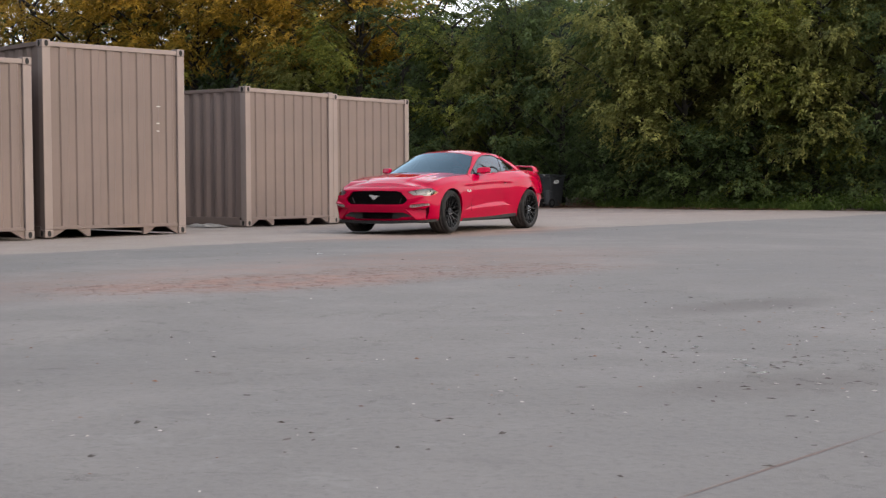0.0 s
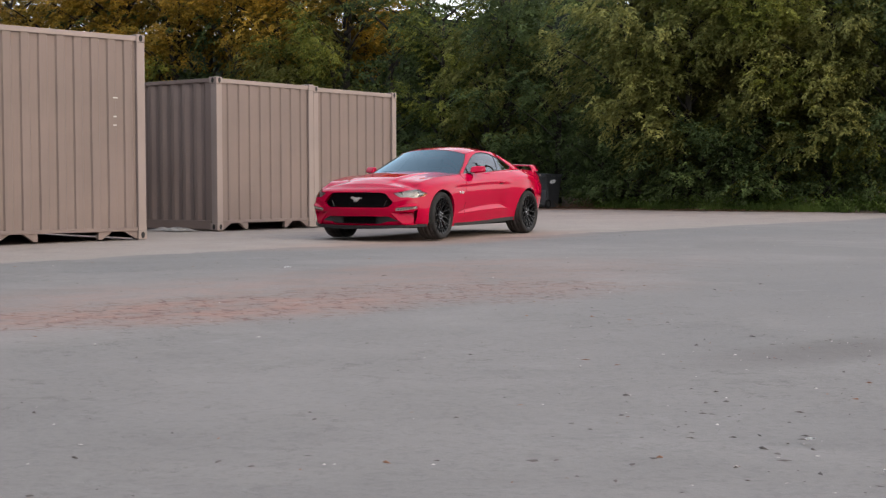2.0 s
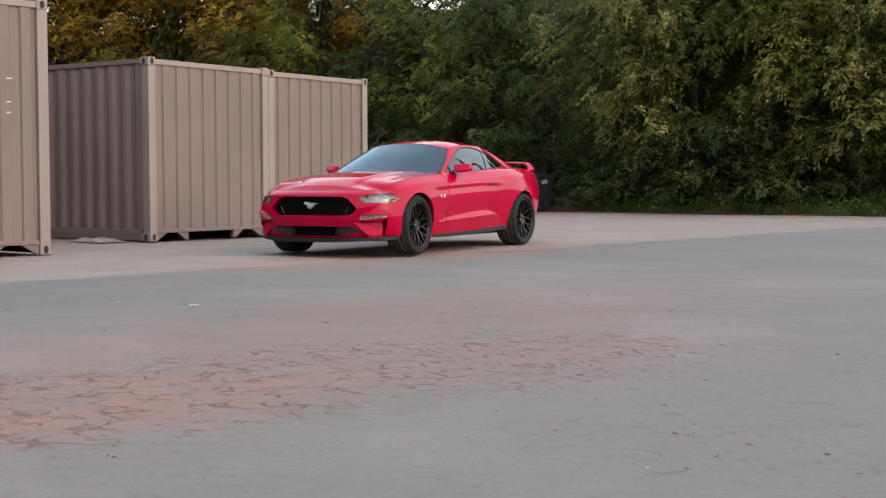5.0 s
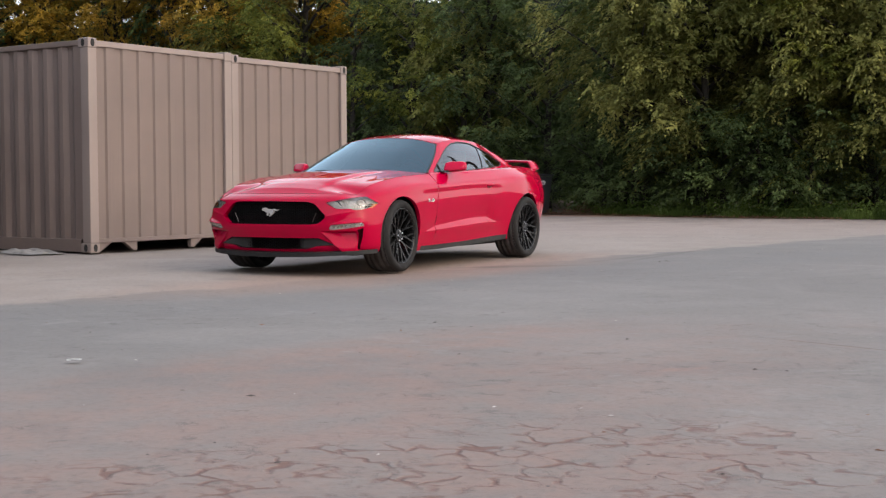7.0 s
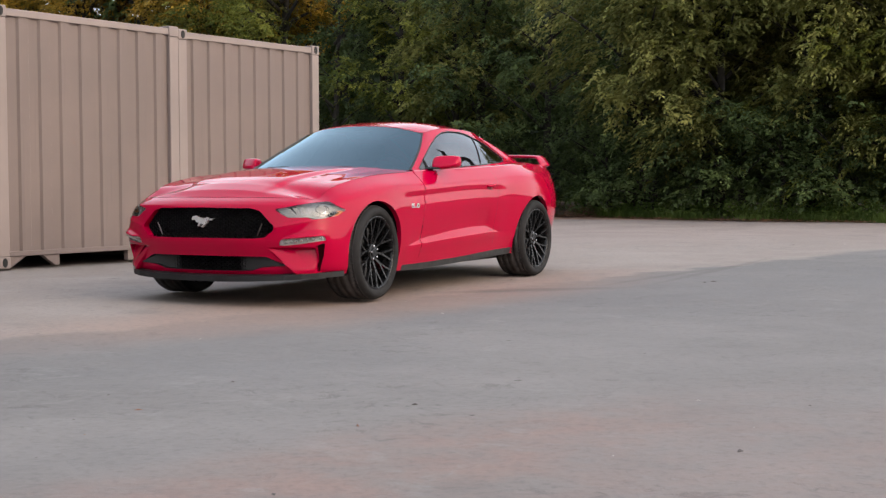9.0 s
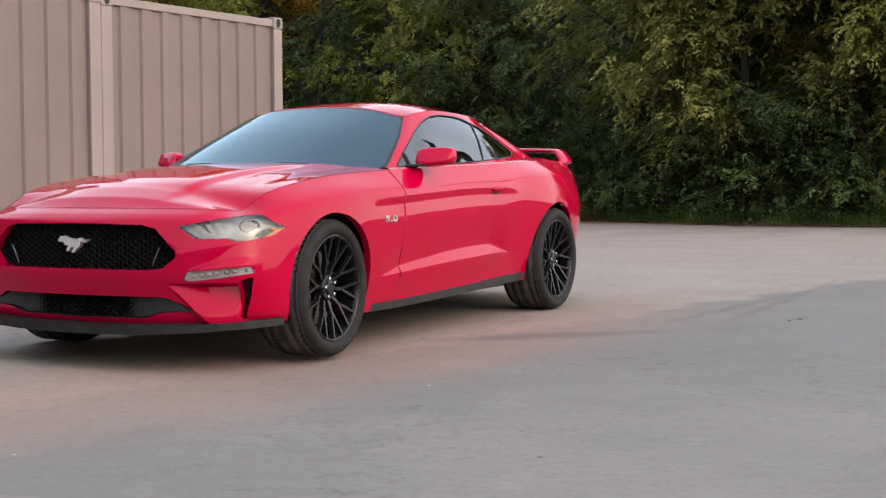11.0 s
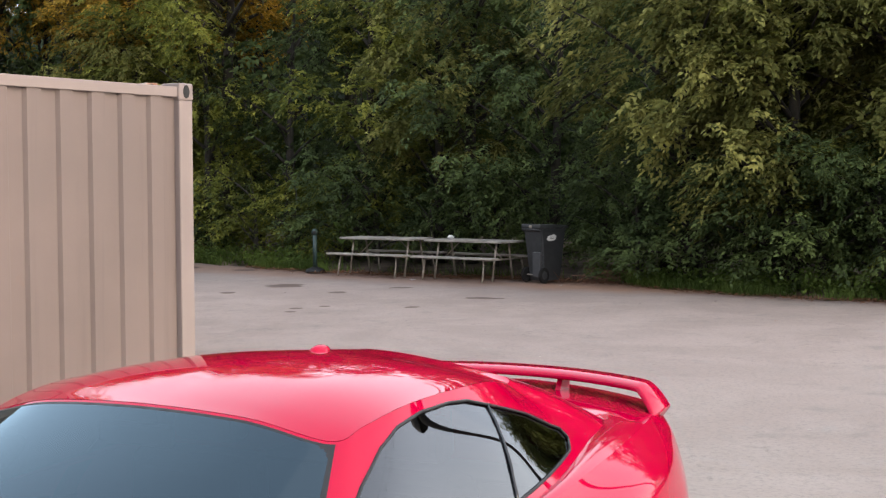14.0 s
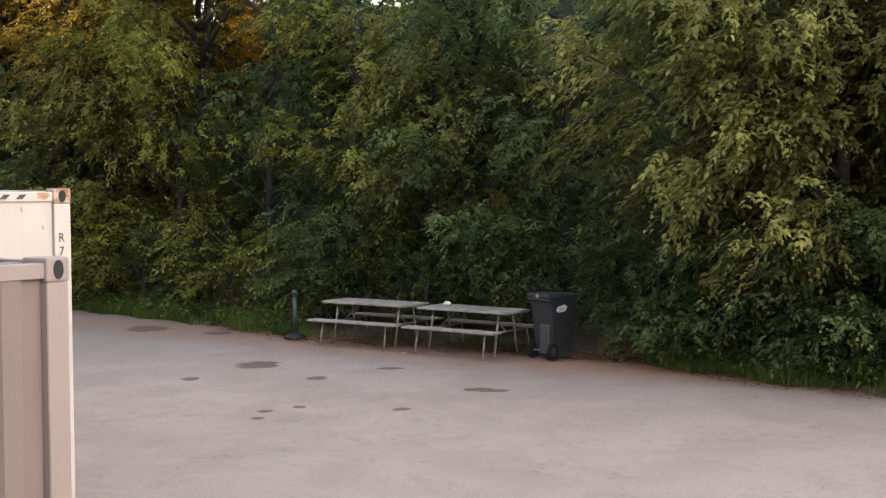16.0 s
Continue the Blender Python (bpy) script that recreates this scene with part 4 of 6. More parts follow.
        plate("lower_bezel", [(0.795, 0.590), (0.83, 0.596), (0.868, 0.628), (0.850, 0.640), (0.828, 0.630), (0.812, 0.606)], M_GLOSSBLACK)
        plate("turn_signal", [(0.818, 0.592), (0.872, 0.609), (0.882, 0.640), (0.858, 0.638), (0.828, 0.620)], M_AMBER)
        fg = sheet("fog_lamp", *offset_faces(W, tags["fog"][:, ::s], (-0.012, -0.004 * s, 0)), M_FOG, car, "white strip lamp in the bumper", both=False)
        fog_pts = V[np.unique(tags["fog"])]
        for k in range(7):
            rb = bmesh.new()
            y0 = 0.615 + 0.034 * k
            x0 = float(np.mean(fog_pts[np.argsort(np.abs(fog_pts[:, 1] - y0 - 0.008))[:6], 0]))
            box(rb, x0 - 0.016, x0 - 0.006, min(s * y0, s * (y0 + 0.026)), max(s * y0, s * (y0 + 0.026)), 0.424 + 0.0042 * k, 0.444 + 0.0042 * k, 0.003)
            part("rib", rb, M_CHROME, fg)
        # backing of the air channel, its recess shade put into the dark red colour
        sheet("air_curtain", *offset_faces(W, tags["curtain"][:, ::s], (-0.05, -0.02 * s, 0)), M_GAP, car, both=False)


def hood_edge(n):
    us = np.linspace(0.0, u_for_x(0.72), n)
    return spline(ST, LEVELS[6], us)


def build_hood(car):
    E = hood_edge(110)
    zc = lambda x: np.interp(x, [0.6, 0.8, 1.0, 1.36, 1.7, 1.9, 2.02, 2.10], [0.972, 0.958, 0.943, 0.910, 0.862, 0.820, 0.782, 0.732])
    bs = np.linspace(0, 1, 42)
    rows = []
    for x, ye, ze in E:
        for b in bs:
            y = ye * b
            w = 0.36 + 0.07 * (2.1 - x)
            ridge = 1 / (1 + math.exp(max(-40, min(40, (abs(y) - w) / 0.009))))
            win = min(1, max(0, (2.06 - x) / 0.25)) * min(1, max(0, ye / 0.5)) * min(1, max(0, (x - 0.74) / 0.40))
            side = math.exp(-((abs(y) - 0.62) / 0.07) ** 2) * min(1, max(0, (1.9 - x) / 0.4))
            z = ze + (max(zc(x), ze) - ze) * (1 - b**2.2) + win * (0.018 * ridge - 0.006) * (1 - b**8) - 0.006 * side * (1 - b**8)
            rows.append((x, y, z))
    V = np.array(rows)
    F = grid_faces(len(E), len(bs))
    V[:, 2] += 0.0015
    hood = sheet("hood", V, F[:, ::-1], PAINT, car)
    for s in (1, -1):
        ln = bmesh.new()
        tube(ln, [(x, s * y, z + 0.0004) for x, y, z in E[:: 2]], 0.0009, 6)
        part("shut_line", ln, M_GAP, hood)
    cw = bmesh.new()
    ys = np.linspace(-0.74, 0.74, 31)
    for y0, y1 in zip(ys, ys[1:]):
        f = lambda y, x, z: cw.verts.new((x - 0.10 * (abs(y) / 0.76) ** 2.5, y, z - 0.045 * (abs(y) / 0.76) ** 2))
        cw.faces.new((f(y0, 0.96, 0.926), f(y1, 0.96, 0.926), f(y1, 0.66, 0.948), f(y0, 0.66, 0.948)))
    part("cowl", cw, M_BLACK, car)


TQ = [0.0, 0.40, 0.85, 1.12, 1.72, 2.28, 2.80, 3.30, 3.90]
TG = [0.0, 0.35, 0.75]
BELT = np.array([(0.86, 0, 0.955), (0.82, 0.40, 0.945), (0.655, 0.775, 0.905), (0.40, 0.803, 0.915), (-0.20, 0.808, 0.930), (-0.75, 0.792, 0.950), (-1.30, 0.705, 0.985), (-1.78, 0.57, 1.000), (-1.92, 0, 1.020)])
MID = np.array([(0.49, 0, 1.135), (0.455, 0.36, 1.124), (0.335, 0.680, 1.074), (0.165, 0.706, 1.09), (-0.24, 0.708, 1.11), (-0.78, 0.686, 1.12), (-1.22, 0.610, 1.092), (-1.45, 0.51, 1.134), (-1.50, 0, 1.200)])
TOP = np.array([(0.12, 0, 1.297), (0.105, 0.32, 1.281), (0.058, 0.562, 1.232), (-0.04, 0.576, 1.252), (-0.33, 0.578, 1.277), (-0.80, 0.557, 1.263), (-1.05, 0.520, 1.221), (-1.12, 0.455, 1.238), (-1.08, 0, 1.302)])
WINDOW = [(0.545, 0.930), (0.335, 1.040), (0.12, 1.140), (-0.04, 1.203), (-0.165, 1.236), (-0.31, 1.251), (-0.49, 1.250), (-0.60, 1.240), (-0.74, 1.205), (-0.96, 1.147), (-1.11, 1.092), (-1.195, 1.064), (-1.20, 1.036), (-1.12, 1.010), (-0.84, 0.994), (-0.50, 0.974), (-0.21, 0.959), (0.2, 0.938)]


def build_cabin(car):
    us = np.unique(np.concatenate([np.linspace(0, 3.90, 250), [0.80, 0.90, 3.2]]))
    vs = np.linspace(0, 0.75, 64)
    G = net([BELT, MID, TOP], us, vs, TQ, TG, arch)
    V = G.reshape(-1, 3).copy()
    V[:, 1] = np.maximum(V[:, 1], 0)
    nu = len(us)
    F = grid_faces(len(vs), nu)
    F, win, rims = cut(V, F, WINDOW, [0, 2], lambda P: P[:, 1] > 0.4)
    ci = np.tile(np.arange(nu - 1), (len(vs) - 1, 1)).reshape(-1)
    ri = np.repeat(np.arange(len(vs) - 1), nu - 1)
    lookup = {tuple(f): (c, r) for f, c, r in zip(grid_faces(len(vs), nu).tolist(), ci, ri)}
    cr = np.array([lookup[tuple(f)] for f in F.tolist()])
    uu, vv = us[cr[:, 0]], vs[cr[:, 1]]
    screen = (uu < 0.812) & (vv < 0.715) & (((np.maximum(uu - 0.732, 0) / 0.08) ** 2 + (np.maximum(vv - 0.635, 0) / 0.08) ** 2) < 1.0)
    band = (uu < 0.84) & (vv < 0.735) & ~screen
    rear = (uu > 3.36) & (vv < 0.66) & (vv > 0.04)
    rband = (uu > 3.31) & (vv < 0.70) & ~rear
    shell = sheet("cabin_shell", V, F[~screen & ~band & ~rear & ~rband], PAINT, car)
    ws = sheet("windscreen", V, F[screen], M_WINDSCREEN, car, "blue-tinted windscreen")
    ws.visible_shadow = False
    sheet("seal", V, F[band], M_BLACK, ws)
    rg = sheet("rear_window", V, F[rear], M_SIDEGLASS, car)
    sheet("seal", V, F[rband], M_BLACK, rg)
    c = V[win].mean(1)
    post = -0.545 - (c[:, 2] - 0.97) * 0.66
    sail = c[:, 0] > 0.40
    for s in (1, -1):
        W = V * np.array([1, s, 1]) - np.array([0, 0.006 * s, 0])
        for sel, nm in ((~sail & (c[:, 0] > post), "side_window"), (c[:, 0] <= post, "quarter_window")):
            o = sheet(nm, W, win[sel][:, ::s], M_SIDEGLASS, car, both=False)
            o.visible_shadow = False
        strip = bmesh.new()
        zs = np.linspace(0.972, 1.215, 12)
        wp = V[np.unique(win)]
        rail = []
        for z in zs:
            x = -0.545 - (z - 0.97) * 0.66
            near = np.argsort(np.hypot(wp[:, 0] - x, wp[:, 2] - z))[:4]
            rail.append((x, s * (wp[near, 1].mean() - 0.003), z))
        tube(strip, rail, 0.0055, 6)
        part("window_divider", strip, M_GLOSSBLACK, car, smooth=True)
        sheet("mirror_sail", W + np.array([0, 0.004 * s, 0]), win[sail][:, ::s], M_GLOSSBLACK, car, both=False)
        wv = np.unique(win)
        bar_pts = sorted((tuple(V[i] * np.array([1, s, 1])) for i in wv if abs(V[i, 0] - 0.40) < 0.011), key=lambda p: p[2])
        if len(bar_pts) > 1:
            part("sail_bar", tube(bmesh.new(), [(0.40, p[1], p[2]) for p in bar_pts[::2]], 0.010, 6), M_BLACK, car)
        sl = bmesh.new()
        order = sorted({a for e in rims for a in e}, key=lambda i: math.atan2(V[i, 2] - 1.10, (V[i, 0] + 0.35) * 0.35))
        loop = [V[i] * np.array([1, s, 1]) for i in order]
        tube(sl, [tuple(p) for p in loop + loop[:1]], 0.0045, 6, False)
        part("window_seal", sl, M_BLACK, car, smooth=True)
    # roof skin between its four edges
    a = np.linspace(0, 1, 40)
    b = np.linspace(0, 1, 24)
    Fc = arch(TQ, TOP, b * TQ[2])
    Rc = arch(TQ, TOP, TQ[-1] - b * (TQ[-1] - TQ[-2]))
    Sc = arch(TQ, TOP, TQ[2] + a * (TQ[7] - TQ[2]))
    Cc = spline([0, 0.30, 0.62, 1], np.array([TOP[0], (-0.24, 0, 1.328), (-0.64, 0, 1.330), TOP[8]]), a)
    A, B = np.meshgrid(a, b, indexing="ij")
    A, B = A[..., None], B[..., None]
    P = (1 - A) * Fc[None] + A * Rc[None] + (1 - B) * Cc[:, None] + B * Sc[:, None] - ((1 - A) * (1 - B) * Fc[0] + (1 - A) * B * Fc[-1] + A * (1 - B) * Rc[0] + A * B * Rc[-1])
    P[..., 2] += 0.001 + 0.013 * np.sin(np.pi * A[..., 0]) * (1 - B[..., 0] ** 4)
    sheet("roof", P.reshape(-1, 3), grid_faces(40, 24), PAINT, car)
    an = bmesh.new()
    bmesh.ops.create_uvsphere(an, u_segments=20, v_segments=12, radius=1.0, matrix=Matrix.Translation((-0.76, 0, 1.329)) @ Matrix.Diagonal((0.055, 0.024, 0.024, 1)))
    part("antenna_fin", an, PAINT, shell, smooth=True)
    # shoulders between the belt and the body side, and the deck lid
    us = np.linspace(0.80, 3.30, 80)
    Bt = arch(TQ, BELT, us)
    Kx = spline(ST, LEVELS[6], np.linspace(1.22, 5.3, 900))
    rows = []
    for p in Bt:
        k = Kx[np.argmin(np.abs(Kx[:, 0] - p[0]))]
        for t in np.linspace(0, 1, 7):
            q = (p + np.array([0, -0.01, 0.012])) * (1 - t) + k * t
            q[2] += 0.010 * math.sin(math.pi * t)
            rows.append(q)
    sheet("shoulder", np.array(rows), grid_faces(80, 7), PAINT, car)
    us = np.linspace(u_for_x(-1.70), 6.20, 70)
    E = spline(ST, LEVELS[6], us)
    rows = []
    for x, ye, ze in E:
        ye = max(ye, 0)
        zc = np.interp(-x, [1.7, 1.9, 2.2, 2.42, 2.5], [1.000, 1.020, 1.025, 1.022, 0.992])
        for b in np.linspace(0, 1, 26):
            rows.append((x, ye * b, ze + max(0, zc - ze) * (1 - b**3)))
    sheet("trunk_lid", np.array(rows), grid_faces(70, 26), PAINT, car)
    return V


def build_spoiler(car):
    bm = bmesh.new()
    prof = [(0.075, -0.004), (0.05, 0.013), (-0.02, 0.018), (-0.075, 0.020), (-0.078, 0.012), (-0.03, -0.006), (0.04, -0.014)]
    ys = np.linspace(-0.70, 0.70, 49)
    rows = []
    for y in ys:
        k = abs(y) / 0.70
        drop = 0.085 * max(0, (k - 0.86) / 0.14) ** 1.6
        x = -2.26 + 0.17 * k**2.4
        z = 1.080 - 0.020 * k**2 - drop
        sc = 1.0 + 0.5 * max(0, (k - 0.86) / 0.14)
        rows.append([bm.verts.new((x + px * sc, y, z + pz)) for px, pz in prof])
    n = len(prof)
    for r0, r1 in zip(rows, rows[1:]):
        for i in range(n):
            bm.faces.new((r0[i], r0[(i + 1) % n], r1[(i + 1) % n], r1[i]))
    bm.faces.new(rows[0])
    bm.faces.new(rows[-1][::-1])
    bmesh.ops.recalc_face_normals(bm, faces=bm.faces[:])
    sp = part("spoiler", bm, PAINT, car, "raised red rear wing", smooth=True)
    for s in (1, -1):
        st = bmesh.new()
        prism(st, [(-2.17, 1.00), (-2.28, 1.00), (-2.30, 1.092), (-2.23, 1.092)], "y", s * 0.235 - 0.011, s * 0.235 + 0.011)
        part("stay", st, PAINT, sp)


def build_mirror(car, s):
    bm = bmesh.new()
    bmesh.ops.create_cube(bm, size=1.0)
    bmesh.ops.subdivide_edges(bm, edges=bm.edges[:], cuts=7, use_grid_fill=True)
    for v in bm.verts:
        x, y, z = v.co * 2
        k = 1 / max(1e-6, (abs(x) ** 4.0 + abs(y) ** 4.0 + abs(z) ** 4.0) ** (1 / 4.0))
        x, y, z = x * k, y * k, z * k
        taper = 1 - 0.22 * (y + 1) / 2
        v.co = (0.352 + 0.084 * x * taper - 0.035 * y - 0.030 * (z + 1) * max(0.0, x), s * (0.925 + 0.094 * y), 0.986 + (0.050 * z * taper + 0.012 * z * (1 - x) * 0.5) + 0.006 * y)
    bmesh.ops.recalc_face_normals(bm, faces=bm.faces[:])
    m = part("mirror", bm, PAINT, car, smooth=True)
    lo = bmesh.new()
    prism(lo, [(0.50, 0.930), (0.38, 0.934), (0.37, 0.946), (0.48, 0.948)], "y", *sorted((s * 0.79, s * 0.90)))
    bmesh.ops.bevel(lo, geom=lo.edges[:], offset=0.010, segments=2, affect="EDGES")
    part("mirror_foot", lo, M_BLACK, m)
    gl = bmesh.new()
    prism(gl, [(s * 0.87, 0.952), (s * 0.975, 0.955), (s * 0.975, 1.008), (s * 0.875, 1.012)], "x", 0.266, 0.272)
    part("mirror_glass", gl, M_CHROME, m)


def lathe(prof, segs=64):
    """A ring surface round the y axis from (radius, y) points, closed."""
    a = np.linspace(0, 2 * math.pi, segs + 1)[:-1]
    P = np.array(prof)
    V = np.stack([P[None, :, 0] * np.cos(a)[:, None], np.broadcast_to(P[None, :, 1], (segs, len(P))), P[None, :, 0] * np.sin(a)[:, None]], -1).reshape(-1, 3)
    i = np.arange(segs * len(P)).reshape(segs, len(P))
    j = np.roll(i, -1, 0)
    F = np.stack([i[:, :-1], i[:, 1:], j[:, 1:], j[:, :-1]], -1).reshape(-1, 4)
    return V, F


def wheel_meshes():
    R, w = 0.335, 0.128
    prof = [(0.258, 0.108), (0.264, 0.121), (0.280, 0.130), (0.300, 0.133), (0.314, 0.128), (0.326, 0.116), (0.332, 0.100)]
    groove = []
    for y in (0.085, 0.035, -0.035, -0.085):
        groove += [(R, y + 0.010), (R - 0.008, y + 0.006), (R - 0.008, y - 0.006), (R, y - 0.010)]
    prof = prof + groove + [(R, -0.112)] + [(r, -y - 0.024) for r, y in prof[::-1]]
    V, F = lathe(prof, 120)
    tread_row = (np.hypot(V[F][:, :, 0], V[F][:, :, 2]).min(1) > 0.326) & (V[F][:, :, 1].max(1) < 0.102) & (V[F][:, :, 1].min(1) > -0.126)
    tyre = quads_mesh("tyre", *compact(V, F[~tread_row]), M_RUBBER, True)
    tread = quads_mesh("tread", *compact(V, F[tread_row]), M_TREAD, False)
    # cross cuts on the shoulder
    bm = bmesh.new()
    for k in range(64):
        a = 2 * math.pi * k / 64
        for s in (1, -1):
            box(bm, -0.0014, 0.0014, min(s * 0.046, s * 0.098), max(s * 0.046, s * 0.098), 0.322, 0.3353)
            bmesh.ops.rotate(bm, verts=bm.verts[-8:], cent=(0, 0, 0), matrix=Matrix.Rotation(a + (0.02 if s < 0 else 0), 3, "Y"))
    sipes = link_bm("tread_cut", bm, M_BLACK)
    V, F = lathe([(0.259, 0.118), (0.253, 0.121), (0.247, 0.113), (0.242, 0.088), (0.236, -0.10), (0.259, -0.118)], 96)
    rim = quads_mesh("rim", V, F, M_WHEEL, True)
    bm = bmesh.new()

    def bar(p, q, w0, w1, d0, d1):
        """A bevelled bar from p to q in the wheel's plane."""
        p, q = Vector(p), Vector(q)
        d = q - p
        n = Vector((-d.z, 0, d.x)).normalized()
        vs = []
        for c, wd, dp in ((p, w0, d0), (q, w1, d1)):
            vs.append([bm.verts.new(c + n * o * wd + Vector((0, y, 0))) for o, y in ((-1, -dp), (-0.72, 0), (0.72, 0), (1, -dp))])
        for i in range(4):
            bm.faces.new((vs[0][i], vs[0][(i + 1) % 4], vs[1][(i + 1) % 4], vs[1][i]))

    def pol(r, a, y):
        return (r * math.sin(a), y, r * math.cos(a))
    for k in range(10):
        a = 2 * math.pi * k / 10
        bar(pol(0.045, a, 0.070), pol(0.135, a, 0.092), 0.013, 0.010, 0.03, 0.024)
        for s in (1, -1):
            bar(pol(0.120, a, 0.089), pol(0.247, a + s * 0.165, 0.113), 0.0085, 0.0075, 0.022, 0.018)
    bmesh.ops.recalc_face_normals(bm, faces=bm.faces[:])
    spoke = link_bm("spoke_web", bm, M_WHEEL)
    bm = bmesh.new()
    cyl(bm, (0, 0.060, 0), 0.062, 0.05, "y", 32, 0.008)
    hub = link_bm("hub", bm, M_WHEEL)
    bm = bmesh.new()
    cyl(bm, (0, 0.088, 0), 0.030, 0.012, "y", 24, 0.004)
    cap = link_bm("centre_cap", bm, M_GLOSSBLACK)
    bm = bmesh.new()
    cyl(bm, (0, 0.09, 0), 0.0095, 0.02, "y", 8, 0.002)
    nut = link_bm("lug_nut", bm, M_CHROME)
    bm = bmesh.new()
    cyl(bm, (0, 0.005, 0), 0.178, 0.028, "y", 48, 0.003)
    disc = link_bm("brake_disc", bm, M_DISC)
    bm = bmesh.new()
    prism(bm, [(0.09, 0.11), (0.165, 0.08), (0.20, -0.02), (0.185, -0.10), (0.12, -0.08), (0.125, 0.03)], "y", -0.03, 0.05)
    cal = link_bm("caliper", bm, M_CALIPER)
    bm = bmesh.new()
    cyl(bm, (0, -0.09, 0), 0.236, 0.004, "y", 40)
    back = link_bm("inner_plate", bm, M_BLACK)
    return tyre, tread, sipes, rim, spoke, hub, cap, nut, disc, cal, back


def build_wheels(car):
    tyre, tread, sipes, rim, spoke, hub, cap, nut, disc, cal, back = wheel_meshes()
    for x, y, z, turn in ((1.405, 0.795, 0.335, 3), (1.405, -0.795, 0.335, 183), (-1.36, 0.815, 0.335, 0), (-1.36, -0.815, 0.335, 180)):
        w = part("wheel", rim, None, car, "gloss black alloy wheel with many thin spokes")
        w.matrix_basis = pose(x, y, z, 0, 0, turn) @ pose(0, 0, 0, 0, 11 if x > 0 else 25, 0)
        for me in (tyre, tread, sipes, spoke, hub, cap, disc, cal, back):
            tagged(part(me.name.split(".")[0], me, None, w), kind="stuff" if me == sipes else "")
        for k in range(5):
            a = 2 * math.pi * k / 5
            part("lug_nut", nut, None, w).matrix_basis = Matrix.Translation((0.047 * math.sin(a), 0, 0.047 * math.cos(a)))
        # well behind the wheel
        s = 1 if y > 0 else -1
        rw = 0.40 if x > 0 else 0.385
        V, F = lathe([(rw, -0.03 if x > 0 else -0.08), (rw, -0.34), (0.02, -0.34)], 40)
        V = V[:, [0, 1, 2]] * np.array([1, s, 1]) + np.array([x, s * 0.86, 0.348])
        ok = (V[F].mean(1)[:, 2] > 0.25)
        sheet("wheel_well", V, F[ok], MAT_DARK, car, both=False, weld=False)


def build_inside(car):
    fl = bmesh.new()
    box(fl, -1.95, 1.85, -0.66, 0.66, 0.165, 0.30)
    box(fl, 1.72, 2.02, -0.60, 0.60, 0.30, 0.60)
    box(fl, 0.72, 1.0, -0.80, 0.80, 0.30, 0.90)
    box(fl, -1.0, -0.96, -0.8, 0.8, 0.3, 0.92)
    box(fl, 0.955, 1.0, -0.70, 0.70, 0.30, 0.88)
    part("underbody", fl, MAT_DARK, car)
    d = bmesh.new()
    box(d, 0.32, 0.78, -0.72, 0.72, 0.72, 0.90, 0.04, 2)
    dash = part("dashboard", d, M_CABIN, car)
    sw = bmesh.new()
    pts = [(0.22 + 0.06 * math.sin(a), 0.37 + 0.18 * math.cos(a), 0.88 + 0.17 * math.sin(a)) for a in np.linspace(0, 2 * math.pi, 33)]
    tube(sw, pts, 0.014, 8, False)
    box(sw, 0.20, 0.30, 0.30, 0.44, 0.84, 0.92, 0.02)
    part("steering_wheel", sw, M_BLACK, dash)
    for y in (0.37, -0.37):
        st = bmesh.new()
        box(st, -0.55, -0.05, y - 0.25, y + 0.25, 0.40, 0.56, 0.06, 3)
        box(st, -0.70, -0.54, y - 0.24, y + 0.24, 0.50, 1.02, 0.06, 3)
        box(st, -0.74, -0.63, y - 0.13, y + 0.13, 1.03, 1.17, 0.04, 3)
        part("seat", st, M_CABIN, car, smooth=False)
    rs = bmesh.new()
    box(rs, -1.5, -1.0, -0.62, 0.62, 0.45, 0.88, 0.08, 3)
    part("rear_seat", rs, M_CABIN, car)
    rv = bmesh.new()
    box(rv, 0.12, 0.15, -0.12, 0.12, 1.19, 1.25, 0.012, 2)
    part("rear_view_mirror", rv, M_BLACK, car)
    for s in (1, -1):
        wp = bmesh.new()
        tube(wp, [(0.87, s * 0.22 + 0.20, 0.944), (0.83, s * 0.22 - 0.02, 0.955), (0.825, s * 0.22 - 0.2, 0.952)], 0.006, 6)
        part("wiper", wp, M_BLACK, car)


def build_rear(car):
    for s in (1, -1):
        for k in range(3):
            tl = bmesh.new()
            y = 0.36 + 0.08 * k
            prism(tl, [(s * y, 0.74), (s * (y + 0.045), 0.74), (s * (y + 0.045), 0.94), (s * y, 0.94)], "x", -2.462 + 0.03 * k, -2.40 + 0.03 * k)
            part("tail_lamp", tl, M_REDLENS, car)
    df = bmesh.new()
    box(df, -2.47, -2.30, -0.50, 0.50, 0.24, 0.40, 0.03)
    part("diffuser", df, M_PLASTIC, car)


